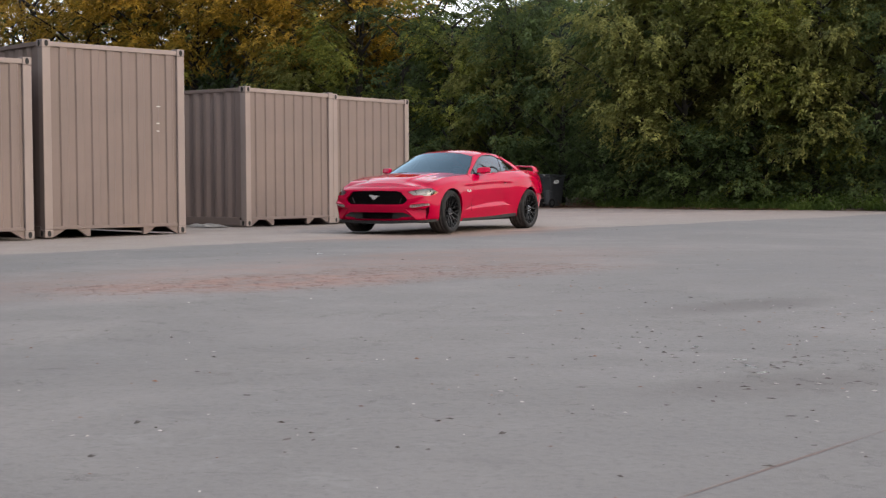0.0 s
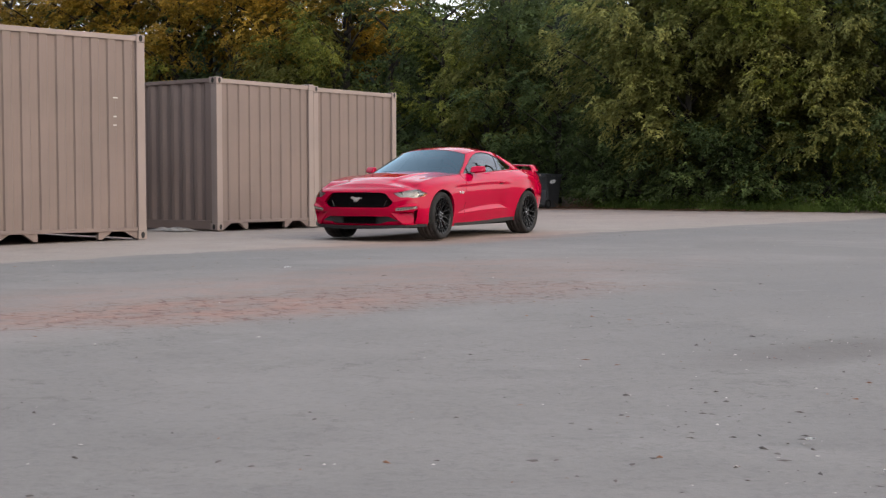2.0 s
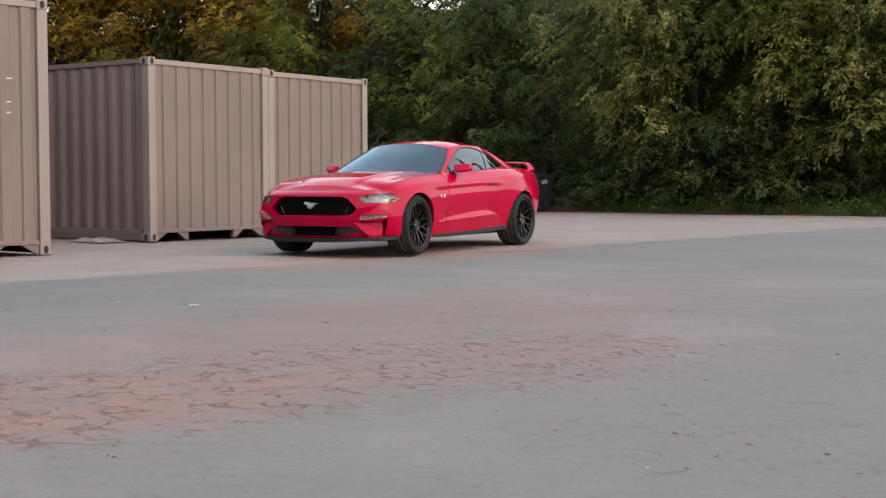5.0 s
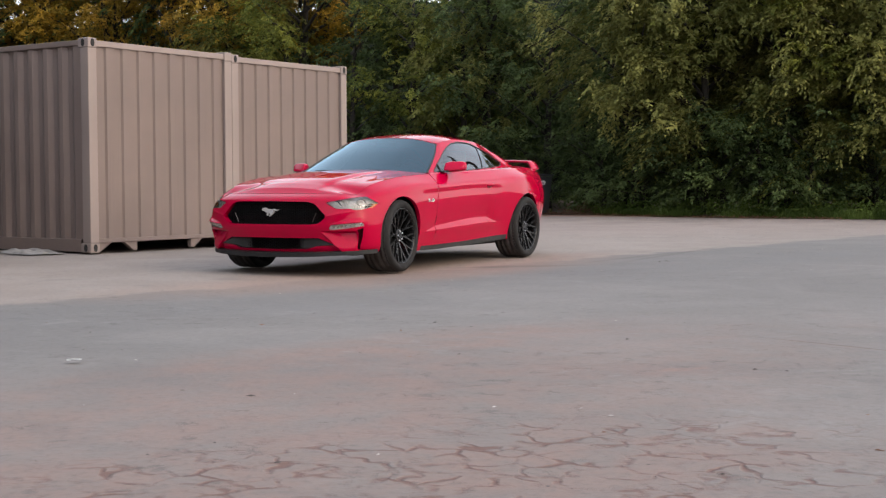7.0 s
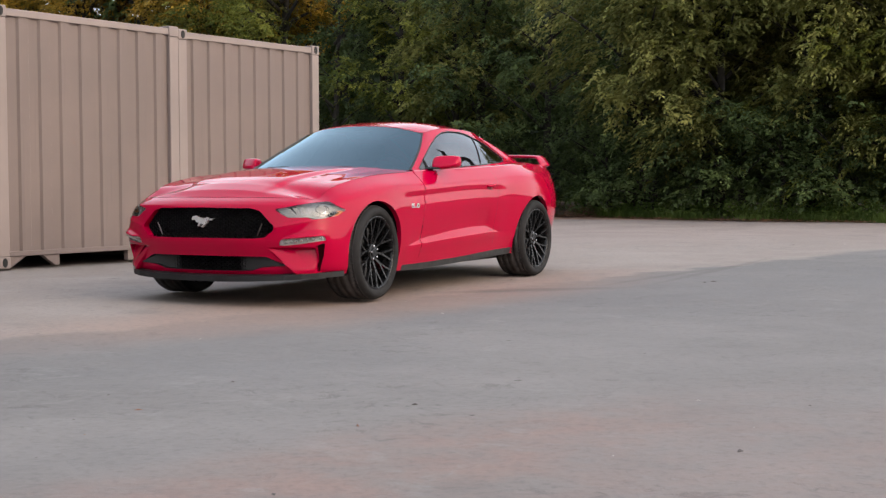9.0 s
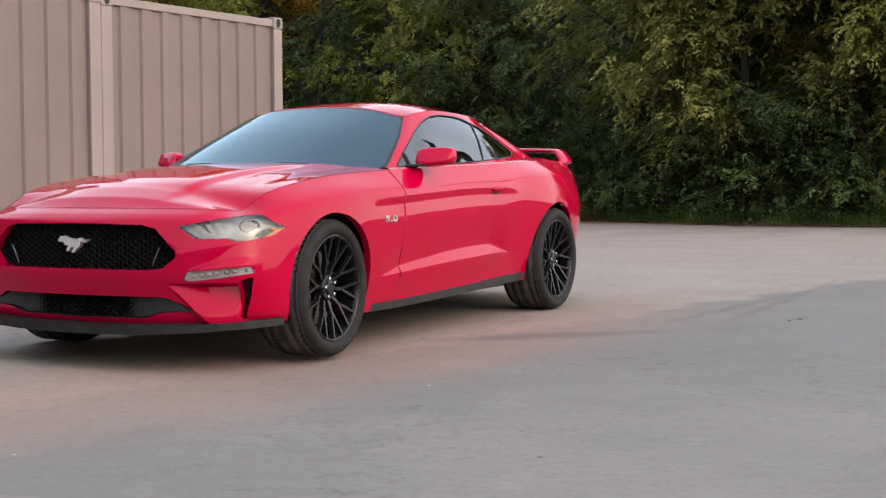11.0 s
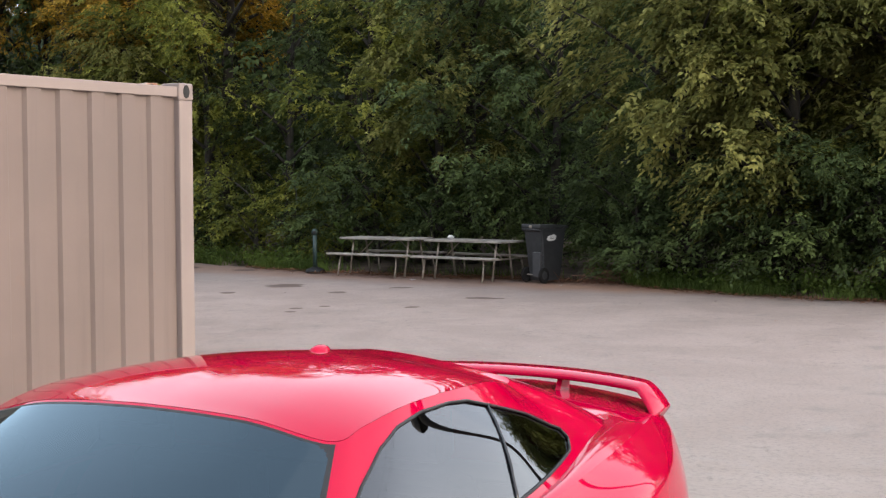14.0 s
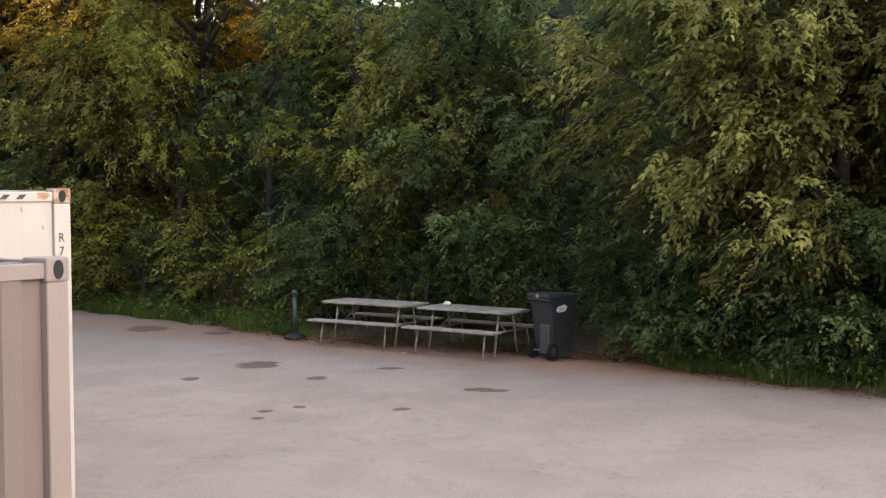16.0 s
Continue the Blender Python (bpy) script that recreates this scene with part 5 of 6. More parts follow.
def build_fender_text(car):
    """The displacement figure on both front wings."""
    for s in (1, -1):
        cu = bpy.data.curves.new("wing_figure", "FONT")
        cu.body = "5.0"
        cu.size, cu.extrude, cu.align_x, cu.align_y = 0.074, 0.004, "CENTER", "CENTER"
        cu.space_character, cu.offset = 1.10, 0.0034
        tmp = new("wing_figure", cu)
        me = bpy.data.meshes.new_from_object(tmp)
        bpy.data.objects.remove(tmp)
        me.materials.append(M_CHROME)
        for p in me.polygons:
            p.material_index = 0
        o = part("wing_figure", me, None, car, "chrome figure reading 5.0")
        o.matrix_basis = pose(0.875, s * 0.934, 0.657, 90, 0, 180 if s > 0 else 0) @ Matrix.Diagonal((1.30, 0.58, 1, 1))


def build_car():
    car = thing("car", CAR, "glossy red two-door sports coupe with black wheels", "car")
    V, tags, N = build_body(car)
    build_front(car, V, tags)
    build_hood(car)
    build_cabin(car)
    build_spoiler(car)
    for s in (1, -1):
        build_mirror(car, s)
    build_wheels(car)
    build_inside(car)
    build_rear(car)
    build_fender_text(car)
    return car


build_car()

# ---- things by the yard's far edge ----
M_TABLE = simple("weathered_grey_plank", (0.222, 0.2035, 0.1813), 0.8, var=0.25, scale=5, bump=0.3, bscale=40)
M_LEGSTEEL = simple("dull_brown_steel", (0.22, 0.19, 0.16), 0.6, 0.3, var=0.3)
M_BIN = simple("dark_grey_bin_plastic", (0.0222, 0.0244, 0.0266), 0.5, var=0.2, scale=6)
M_GREEN = simple("green_post_paint", (0.0163, 0.037, 0.034), 0.5, var=0.2)
M_LABEL = simple("white_label", (0.518, 0.518, 0.5032), 0.6)
M_CLOTH = simple("grey_tarpaulin", (0.17, 0.165, 0.16), 0.75, var=0.3, scale=5, bump=0.4, bscale=18)


def build_table(m):
    t = thing("picnic_table", m, "weathered picnic table with a pale top and steel legs", "picnic table", "picnic tables by the trees")
    L = 0.895
    for k in range(3):
        y = -0.37 + 0.247 * k
        part("top_plank", box(bmesh.new(), -L, L, y + 0.004, y + 0.243, 0.705, 0.745, 0.008, 2), M_TABLE, t)
    for s in (1, -1):
        part("bench_plank", box(bmesh.new(), -L - 0.03, L + 0.03, s * 0.64 - 0.125, s * 0.64 + 0.125, 0.415, 0.450, 0.007, 2), M_TABLE, t)
    for sx in (1, -1):
        x = sx * 0.66
        for s in (1, -1):
            part("leg", tube(bmesh.new(), [(x, s * 0.20, 0.70), (x, s * 0.26, 0.40), (x, s * 0.34, 0.0)], 0.019, 8), M_LEGSTEEL, t, smooth=True)
            part("bench_leg", tube(bmesh.new(), [(x, s * 0.62, 0.41), (x + sx * 0.02, s * 0.66, 0.20), (x + sx * 0.02, s * 0.70, 0.0)], 0.017, 8), M_LEGSTEEL, t, smooth=True)
        part("cross_bar", tube(bmesh.new(), [(x, -0.64, 0.395), (x, 0.64, 0.395)], 0.017, 8), M_LEGSTEEL, t, smooth=True)
        part("brace", tube(bmesh.new(), [(x, 0, 0.40), (x - sx * 0.35, 0, 0.70)], 0.012, 6), M_LEGSTEEL, t, smooth=True)
    return t


AX = -34.5
build_table(pose(-1.31, 46.25, 0, 0, 0, AX + 2))
build_table(pose(0.39, 45.04, 0, 0, 0, AX - 1))


def build_bin(m):
    """Wheels towards -y, lid hinge at the wheels' side."""
    b = thing("wheeled_bin", m, "dark grey wheeled rubbish bin with closed lid", "rubbish bin")
    bm = bmesh.new()
    lo = [(-0.23, -0.22), (0.23, -0.22), (0.23, 0.27), (-0.23, 0.27)]
    hi = [(-0.29, -0.36), (0.29, -0.36), (0.29, 0.38), (-0.29, 0.38)]
    levels = [(0.04, 0.0), (0.50, 0.5), (0.505, 0.47), (0.52, 0.47), (0.93, 0.93), (0.94, 1.05), (0.98, 1.06), (0.98, 0.94)]
    rings = []
    for z, k in levels:
        rings.append([bm.verts.new((a[0] + (c[0] - a[0]) * k, a[1] + (c[1] - a[1]) * k, z)) for a, c in zip(lo, hi)])
    bm.faces.new(rings[0][::-1])
    for r0, r1 in zip(rings, rings[1:]):
        for i in range(4):
            bm.faces.new((r0[i], r0[(i + 1) % 4], r1[(i + 1) % 4], r1[i]))
    es = [e for e in bm.edges if abs(e.verts[0].co.z - e.verts[1].co.z) > 0.03]
    bmesh.ops.bevel(bm, geom=es, offset=0.035, segments=3, affect="EDGES")
    part("body", bm, M_BIN, b)
    ld = bmesh.new()
    box(ld, -0.30, 0.30, -0.40, 0.41, 0.985, 1.035, 0.018, 2)
    for v in ld.verts:
        if v.co.z > 1.01:
            v.co.z += 0.035 * (1 - (v.co.x / 0.31) ** 2) + 0.03 * (0.4 - v.co.y)
    lid = part("lid", ld, M_BIN, b)
    part("lid_clip", box(bmesh.new(), -0.035, 0.035, -0.425, -0.385, 0.99, 1.045, 0.008), M_LEGSTEEL, lid)
    part("grab_bar", tube(bmesh.new(), [(-0.26, -0.38, 0.95), (-0.24, -0.42, 0.97), (0.24, -0.42, 0.97), (0.26, -0.38, 0.95)], 0.014, 8), M_BIN, b)
    part("recess_panel", box(bmesh.new(), -0.02, 0.22, -0.335, -0.27, 0.10, 0.56, 0.012), simple("bin_panel", (0.045, 0.047, 0.05), 0.45), b)
    for s in (1, -1):
        w = bmesh.new()
        cyl(w, (s * 0.27, -0.27, 0.14), 0.14, 0.055, "x", 32, 0.012)
        wh = part("wheel", w, M_RUBBER, b)
        h = bmesh.new()
        cyl(h, (s * 0.275, -0.27, 0.14), 0.075, 0.058, "x", 24, 0.006)
        part("hubcap", h, M_BIN, wh)
    part("axle", tube(bmesh.new(), [(-0.27, -0.27, 0.14), (0.27, -0.27, 0.14)], 0.012, 8), M_LEGSTEEL, b)
    lb = bmesh.new()
    prism(lb, [(-0.19, 0.79), (-0.15, 0.85), (0.03, 0.88), (0.09, 0.84), (0.05, 0.775), (-0.12, 0.755)], "x", 0.272, 0.284)
    part("sticker", lb, M_LABEL, b, "white sticker with plain dark bars")
    for z in (0.80, 0.825):
        part("sticker_bar", box(bmesh.new(), 0.283, 0.287, -0.11, 0.01, z, z + 0.008), M_BIN, b)
    return b




def build_crumple():
    bm = bmesh.new()
    bmesh.ops.create_icosphere(bm, subdivisions=3, radius=0.055)
    for v in bm.verts:
        v.co *= 0.8 + 0.5 * abs(noise.noise(v.co * 38))
        v.co.z *= 0.75
        v.co.x *= 1.4
    solid("paper_bag", bm, M_LABEL, pose(0.36, 45.12, 0, 0, 0, AX) @ pose(-0.52, 0.05, 0.778), "small crumpled white paper bag on a table", "litter")


build_crumple()
build_bin(pose(1.68, 44.33, 0, 0, 0, -50) @ Matrix.Diagonal((0.85, 0.85, 1, 1)))


def build_post():
    p = thing("stanchion", pose(-2.82, 47.05, 0), "dark green post on a round black base", "post")
    V, F = lathe([(0.0, 0.0), (0.20, 0.0), (0.205, 0.03), (0.17, 0.07), (0.08, 0.10), (0.05, 0.12), (0.0, 0.12)], 28)
    V = V[:, [0, 2, 1]]
    part("base", quads_mesh("base", V, F, M_BLACK, True), None, p)
    part("shaft", tube(bmesh.new(), [(0, 0, 0.10), (0, 0, 0.78)], [0.047, 0.043], 16), M_GREEN, p, smooth=True)
    e = bmesh.new()
    bmesh.ops.create_uvsphere(e, u_segments=16, v_segments=10, radius=0.07, matrix=Matrix.Translation((0, 0, 0.82)))
    part("ball", e, M_GREEN, p, smooth=True)
    e = bmesh.new()
    cyl(e, (0, -0.062, 0.82), 0.028, 0.03, "y", 16)
    part("eye", e, M_BLACK, p)


build_post()


def build_cloth():
    n = 34
    rows = []
    for i in range(n):
        for j in range(n):
            u, v = i / (n - 1) * 2 - 1, j / (n - 1) * 2 - 1
            r = max(abs(u), abs(v)) + 0.25 * noise.noise((u * 2, v * 2, 3))
            h = max(0.004, 0.07 * (1 - r**2) * (0.7 + 0.6 * noise.noise((u * 3.2, v * 3.2, 1))))
            rows.append((u * 0.42 + 0.05 * noise.noise((u * 2, v * 2, 9)), v * 0.26, h))
    ob = new("tarpaulin", quads_mesh("tarpaulin", np.array(rows), grid_faces(n, n), M_CLOTH, True))
    ob.matrix_basis = pose(-5.05, 24.95, 0.0, 0, 0, 140)
    tagged(ob, "crumpled grey tarpaulin lying beside a container", "tarpaulin")


build_cloth()


def build_paper(x, y, turn, w, d):
    bm = bmesh.new()
    n = 5
    vs = [[bm.verts.new(((i / n - 0.5) * w, (j / n - 0.5) * d, 0.006 + 0.012 * abs(noise.noise((i * 0.7, j * 0.9, x))))) for j in range(n + 1)] for i in range(n + 1)]
    for i in range(n):
        for j in range(n):
            bm.faces.new((vs[i][j], vs[i + 1][j], vs[i + 1][j + 1], vs[i][j + 1]))
    bmesh.ops.solidify(bm, geom=bm.faces[:], thickness=0.002)
    solid("paper_scrap", bm, M_LABEL, pose(x, y, 0, 0, 0, turn), "scrap of white paper lying on the asphalt", "litter", "litter on the asphalt")


for args in ((-1.455, 15.09, 20, 0.07, 0.05), (1.74, 5.95, 110, 0.09, 0.014), (1.76, 5.77, 10, 0.05, 0.02), (1.73, 6.17, 160, 0.06, 0.016), (1.60, 6.64, 30, 0.03, 0.02), (-0.75, 44.9, 30, 0.1, 0.08)):
    build_paper(*args)


def build_marks():
    """Small white marks on the tall container's end wall."""
    m = row_pose(-4.57 - 2.438 * math.cos(radians(48)), 21.55 - 2.438 * math.sin(radians(48)), 48)
    for z, w in ((1.98, 0.07), (1.72, 0.05), (1.60, 0.05)):
        bm = bmesh.new()
        box(bm, 1.93, 1.93 + w, 0.016, 0.0205, z, z + 0.014)
        solid("paint_mark", bm, M_LABEL, m, "small white paint mark on a container wall", "mark", "white marks")


build_marks()


def build_letters():
    """Stencilled characters on the white container's post."""
    ink = simple("brown_stencil_ink", (0.05, 0.035, 0.03), 0.8)
    m = row_pose(-2.80 - 2.438 * math.cos(radians(36)), 33.0 - 2.438 * math.sin(radians(36)), 36)
    for ch, z in (("R", 2.43), ("7", 2.325)):
        cu = bpy.data.curves.new("stencil_letter", "FONT")
        cu.body, cu.size, cu.extrude, cu.align_x = ch, 0.10, 0.001, "CENTER"
        tmp = new("stencil_letter", cu)
        me = bpy.data.meshes.new_from_object(tmp)
        bpy.data.objects.remove(tmp)
        me.materials.clear()
        me.materials.append(ink)
        o = new("stencil_letter", me)
        o.matrix_basis = m @ pose(2.438 - 0.075, -0.0035, z, 90, 0, 0) @ Matrix.Diagonal((0.8, 1, 1, 1))
        tagged(o, "dark stencilled character %s on the white container" % ch, "lettering", "stencilled characters")


build_letters()


def build_pole():
    """The utility pole that shows in the car's side window."""
    p = thing("utility_pole", pose(11.1, 35.5, 0, 0, 0, 38) @ Matrix.Diagonal((1.02, 1.02, 1.05, 1)), "tall wooden utility pole with crossarms and transformers", "utility pole")
    part("pole", tube(bmesh.new(), [(0, 0, -0.2), (0, 0, 11.5)], [0.16, 0.11], 14), MAT_BARK, p, smooth=True)
    for z in (11.0, 9.9):
        part("crossarm", box(bmesh.new(), -1.2, 1.2, -0.06, 0.06, z - 0.06, z + 0.06, 0.01), MAT_BARK, p)
        for x in (-1.1, -0.5, 0.5, 1.1):
            part("insulator", tube(bmesh.new(), [(x, 0, z + 0.05), (x, 0, z + 0.22)], [0.05, 0.03], 10), M_PLASTIC, p)
    for x in (-0.42, 0.42):
        b = bmesh.new()
        cyl(b, (x, -0.1, 8.8), 0.26, 0.85, "z", 20, 0.03)
        part("transformer", b, M_PLASTIC, p)
    for x in (-1.1, 0.5, 1.1):
        pts = [(x, -22 + 22 * k / 8, 11.2 - 1.3 * math.sin(math.pi * k / 8) + 0.3 * (8 - k) / 8) for k in range(9)]
        part("wire", tube(bmesh.new(), pts, 0.014, 5), M_BLACK, p)


build_pole()


def build_debris():
    rs = np.random.default_rng(21)
    for name, mat, n, lo, hi, label in (("dark_debris", simple("dark_litter", (0.055, 0.044, 0.038), 0.9, var=0.4), 170, 0.006, 0.020, "dark bark crumbs and leaf litter scattered on asphalt"), ("pale_chips", simple("pale_litter", (0.36, 0.33, 0.30), 0.9, var=0.3), 80, 0.004, 0.015, "pale stone chips scattered on the asphalt"), ("rusty_leaves", MAT_LEAF["dead"], 60, 0.008, 0.022, "brown dry leaves scattered on the asphalt")):
        y = 2.5 + 42 * rs.uniform(0, 1, n) ** 1.25
        x = rs.normal(0.6, 1.0, n) * (1.1 + 0.11 * y)
        m = n * 3 // 2
        y = np.concatenate([y, rs.uniform(2.6, 17, m), rs.normal(7.2, 1.5, m // 2)])
        x = np.concatenate([x, rs.uniform(-1, 1, m) * (0.6 + 0.32 * y[n:n + m]) + 0.4, rs.normal(2.2, 0.7, m // 2)])
        L = (lo + (hi - lo) * rs.uniform(0, 1, len(x)) ** 2) * (1 + 0.02 * y)
        if name != "rusty_leaves":
            for cx, cy, r, many in ((2.16, 8.9, 0.35, 22), (1.32, 6.5, 0.28, 16), (1.75, 5.7, 0.30, 26), (2.22, 6.35, 0.28, 22), (1.42, 7.1, 0.36, 20), (-0.1, 6.4, 0.5, 10), (-0.1, 4.5, 0.6, 16), (0.65, 4.75, 0.4, 12), (1.2, 16.5, 1.2, 8)):
                k = many if name == "dark_debris" else many // 4
                x = np.concatenate([x, rs.normal(cx, r, k)])
                y = np.concatenate([y, rs.normal(cy, r, k)])
                L = np.concatenate([L, rs.uniform(0.008, 0.030, k) * (1.0 if name == "dark_debris" else 0.6)])
        keep = y < np.interp(x, [p[0] for p in EDGE], [p[1] for p in EDGE]) - 0.1
        x, y, L = x[keep], y[keep], L[keep]
        n2 = len(x)
        a = rs.uniform(0, 6.28, n2)
        W = L * rs.uniform(0.15, 0.6, n2)
        h = rs.uniform(0.05, 0.3, n2) * L
        z = 0.012 * np.sin(x * 0.9 + 1.3) * np.sin(y * 0.55) - 0.012
        c, s = np.cos(a), np.sin(a)
        pts = []
        for dx, dy, dz in ((-1, -0.5, 0), (0.2, -1, 0), (1, 0.1, 0), (-0.1, 1, 0), (0, 0, 1)):
            px, py = dx * L * rs.uniform(0.45, 1.15, n2), dy * W * rs.uniform(0.4, 1.3, n2)
            pts.append(np.stack([x + px * c - py * s, y + px * s + py * c, z + 0.001 + dz * h], -1))
        V = np.stack(pts, 1).reshape(-1, 3)
        base = np.arange(n2)[:, None] * 5
        F = np.concatenate([base + np.array(t) for t in ((0, 1, 4), (1, 2, 4), (2, 3, 4), (3, 0, 4))])
        tagged(new(name, quads_mesh(name, V, F, mat)), label, "debris", kind="stuff")


build_debris()


def build_ring():
    """Unseen woods sheet, added to close the place and block low side light."""
    path = [(40, 14), (46, -8), (40, -34), (18, -48), (-12, -44), (-20, -26), (-18, 0), (-15.5, 20), (-18, 42), (-27, 62)]
    t = np.linspace(0, len(path) - 1, 130)
    xs = np.interp(t, range(len(path)), [p[0] for p in path])
    ys = np.interp(t, range(len(path)), [p[1] for p in path])
    rows = []
    for k, (x, y) in enumerate(zip(xs, ys)):
        top = float(np.interp(t[k], [0, 1.2, 2.2, 4.5, 5.5, 9], [5.0, 6.5, 9.0, 9.0, 9.5, 10.5])) + 2.6 * noise.noise((x * 0.12, y * 0.12, 0)) + 1.3 * noise.noise((x * 0.6, y * 0.6, 4))
        for z in (-0.2, top * 0.5, top):
            rows.append((x, y, z))
    V = np.array(rows)
    m = simple("far_ring_woods", (0.035, 0.045, 0.022), 0.95, var=0.6, scale=0.8)
    tagged(new("backdrop_ring", quads_mesh("backdrop_ring", V, grid_faces(130, 3), m)), "unseen sheet of dark woods added round the yard to block low light", "woods", kind="structure")


build_ring()

# ---- trees and undergrowth ----


def leaf_cloud(centres, dirs, size, count, spread, rs, droop=0.35):
    """Folded leaves scattered round points. Returns verts and quads."""
    n = len(centres)
    c = np.repeat(centres, count, 0)
    d = np.repeat(dirs, count, 0)
    p = c + rs.normal(0, 1, (n * count, 3)) * spread + d * rs.uniform(-0.5, 1.2, (n * count, 1)) * spread * 1.5
    ax = d * 0.7 + rs.normal(0, 0.55, (n * count, 3))
    ax[:, 2] -= droop
    up = rs.normal(0, 0.55, (n * count, 3)) + np.array([0, 0, 1.0]) + d * 0.3
    return leaves(p, ax, up, size * rs.uniform(0.65, 1.35, (n * count, 1)), rs)


def leaves(p, ax, up, L, rs):
    ax = ax / (np.linalg.norm(ax, axis=1, keepdims=True) + 1e-9)
    sd = np.cross(ax, up)
    sd /= np.linalg.norm(sd, axis=1, keepdims=True) + 1e-9
    nm = np.cross(sd, ax)
    Wd = L * rs.uniform(0.19, 0.28, (len(p), 1))
    v = np.stack([p, p + ax * L * 0.45 + sd * Wd + nm * Wd * 0.35, p + ax * L, p + ax * L * 0.45 - sd * Wd + nm * Wd * 0.35], 1)
    v[:, 2, 2] -= L[:, 0] * 0.18
    return v.reshape(-1, 3), np.arange(len(p) * 4).reshape(-1, 4)


def fronds(centres, dirs, size, count, length, rs, droop=0.35):
    """Drooping twigs with leaves set along both sides."""
    n = len(centres)
    d = dirs + rs.normal(0, 0.35, (n, 3))
    d[:, 2] = d[:, 2] * 0.5 - 0.05
    d /= np.linalg.norm(d, axis=1, keepdims=True) + 1e-9
    up = np.array([0, 0, 1.0]) + d * 0.35 + rs.normal(0, 0.22, (n, 3))
    s = np.cross(d, up)
    s /= np.linalg.norm(s, axis=1, keepdims=True) + 1e-9
    ln = length * rs.uniform(0.6, 1.35, (n, 1))
    t = (np.arange(count) + 0.5) / count
    P, A, U, L = [], [], [], []
    for k in range(count):
        sg = 1 if k % 2 else -1
        q = centres + d * ln * t[k] + np.array([0, 0, -1.0]) * ln * droop * t[k] ** 2 + rs.normal(0, 0.025, (n, 3))
        a = s * sg * (1.0 - 0.75 * t[k]) + d * (0.45 + 0.6 * t[k]) + rs.normal(0, 0.25, (n, 3))
        a[:, 2] -= droop * (0.3 + 0.6 * t[k])
        P.append(q)
        A.append(a)
        U.append(up + rs.normal(0, 0.30, (n, 3)))
        L.append(size * rs.uniform(0.7, 1.3, (n, 1)) * (1.05 - 0.35 * t[k]))
    st = lambda z: np.stack(z, 1).reshape(-1, z[0].shape[1])
    return leaves(st(P), st(A), st(U), st(L), rs)


def branch_points(rs, height, radius, low, clumps):
    """Limb paths and twig points of one tree."""
    limbs, tips, dirs = [], [], []
    n_limb = max(5, int(clumps / 14))
    for i in range(n_limb):
        h = low + (height - low) * (i + rs.uniform(0, 1)) / n_limb
        a = rs.uniform(0, 2 * math.pi)
        k = (h - low) / (height - low)
        reach = radius * (0.35 + 0.65 * math.sin(math.pi * min(1, 0.24 + 0.56 * k)) ** 0.8) * rs.uniform(0.75, 1.2)
        end = np.array([reach * math.cos(a), reach * math.sin(a), h + reach * rs.uniform(0.0, 0.45)])
        root = np.array([0, 0, max(0.3, h - reach * 0.35)])
        mid = (root + end) / 2 + np.array([0, 0, 0.15 * reach])
        limbs.append((root, mid, end))
        per = max(4, int(clumps / n_limb))
        for j in range(per):
            t = rs.uniform(0.3, 1.0) ** 0.8
            q = (1 - t) ** 2 * root + 2 * t * (1 - t) * mid + t * t * end
            off = rs.normal(0, 1, 3) * np.array([0.5, 0.5, 0.36]) * (0.26 + 0.19 * reach)
            tips.append(q + off)
            dd = off + (end - root) * 0.35
            dd[2] -= 0.1
            dirs.append(dd / (np.linalg.norm(dd) + 1e-9))
    return limbs, np.array(tips), np.array(dirs)


def tree_kind(seed, height, radius, low, clumps, count, size, spread, leaf, label, category="tree", droop=0.35):
    rs = np.random.default_rng(seed)
    limbs, tips, dirs = branch_points(rs, height, radius, low, clumps)
    tr = bmesh.new()
    lean = rs.normal(0, 0.12, 2)
    pts = [(lean[0] * k * k * height * 0.3, lean[1] * k * k * height * 0.3, -0.2 + k * height * 0.92) for k in np.linspace(0, 1, 8)]
    r0 = 0.05 + height * 0.016
    tube(tr, pts, [r0 * (1.25 if i == 0 else 1 - 0.115 * i) for i in range(8)], 9)
    limb = bmesh.new()
    for root, mid, end in limbs:
        pp = [tuple((1 - t) ** 2 * root + 2 * t * (1 - t) * mid + t * t * end) for t in np.linspace(0, 1, 5)]
        tube(limb, pp, [r0 * 0.34, r0 * 0.26, r0 * 0.19, r0 * 0.12, r0 * 0.05], 5)
    k = max(1, count // 16)
    tw = np.repeat(tips, k, 0) + rs.normal(0, 1, (len(tips) * k, 3)) * spread
    v, f = fronds(tw, np.repeat(dirs, k, 0), size, 16 if count >= 16 else count, spread * 3.0, rs, droop)
    keep = v.reshape(-1, 4, 3)[:, :, 2].min(1) > 0.05
    v = v.reshape(-1, 4, 3)[keep].reshape(-1, 3)
    f = np.arange(len(v)).reshape(-1, 4)
    t = thing("tree" if category == "tree" else "shrub", pose(0, -300, 0), label, category, "trees along the yard edge" if category == "tree" else "shrubs under the trees")
    part("trunk", tr, MAT_BARK, t, smooth=True)
    part("limb_tangle", limb, MAT_BARK, t, smooth=True)
    part("crown", quads_mesh("crown", v, f, MAT_LEAF[leaf]), None, t)
    return t


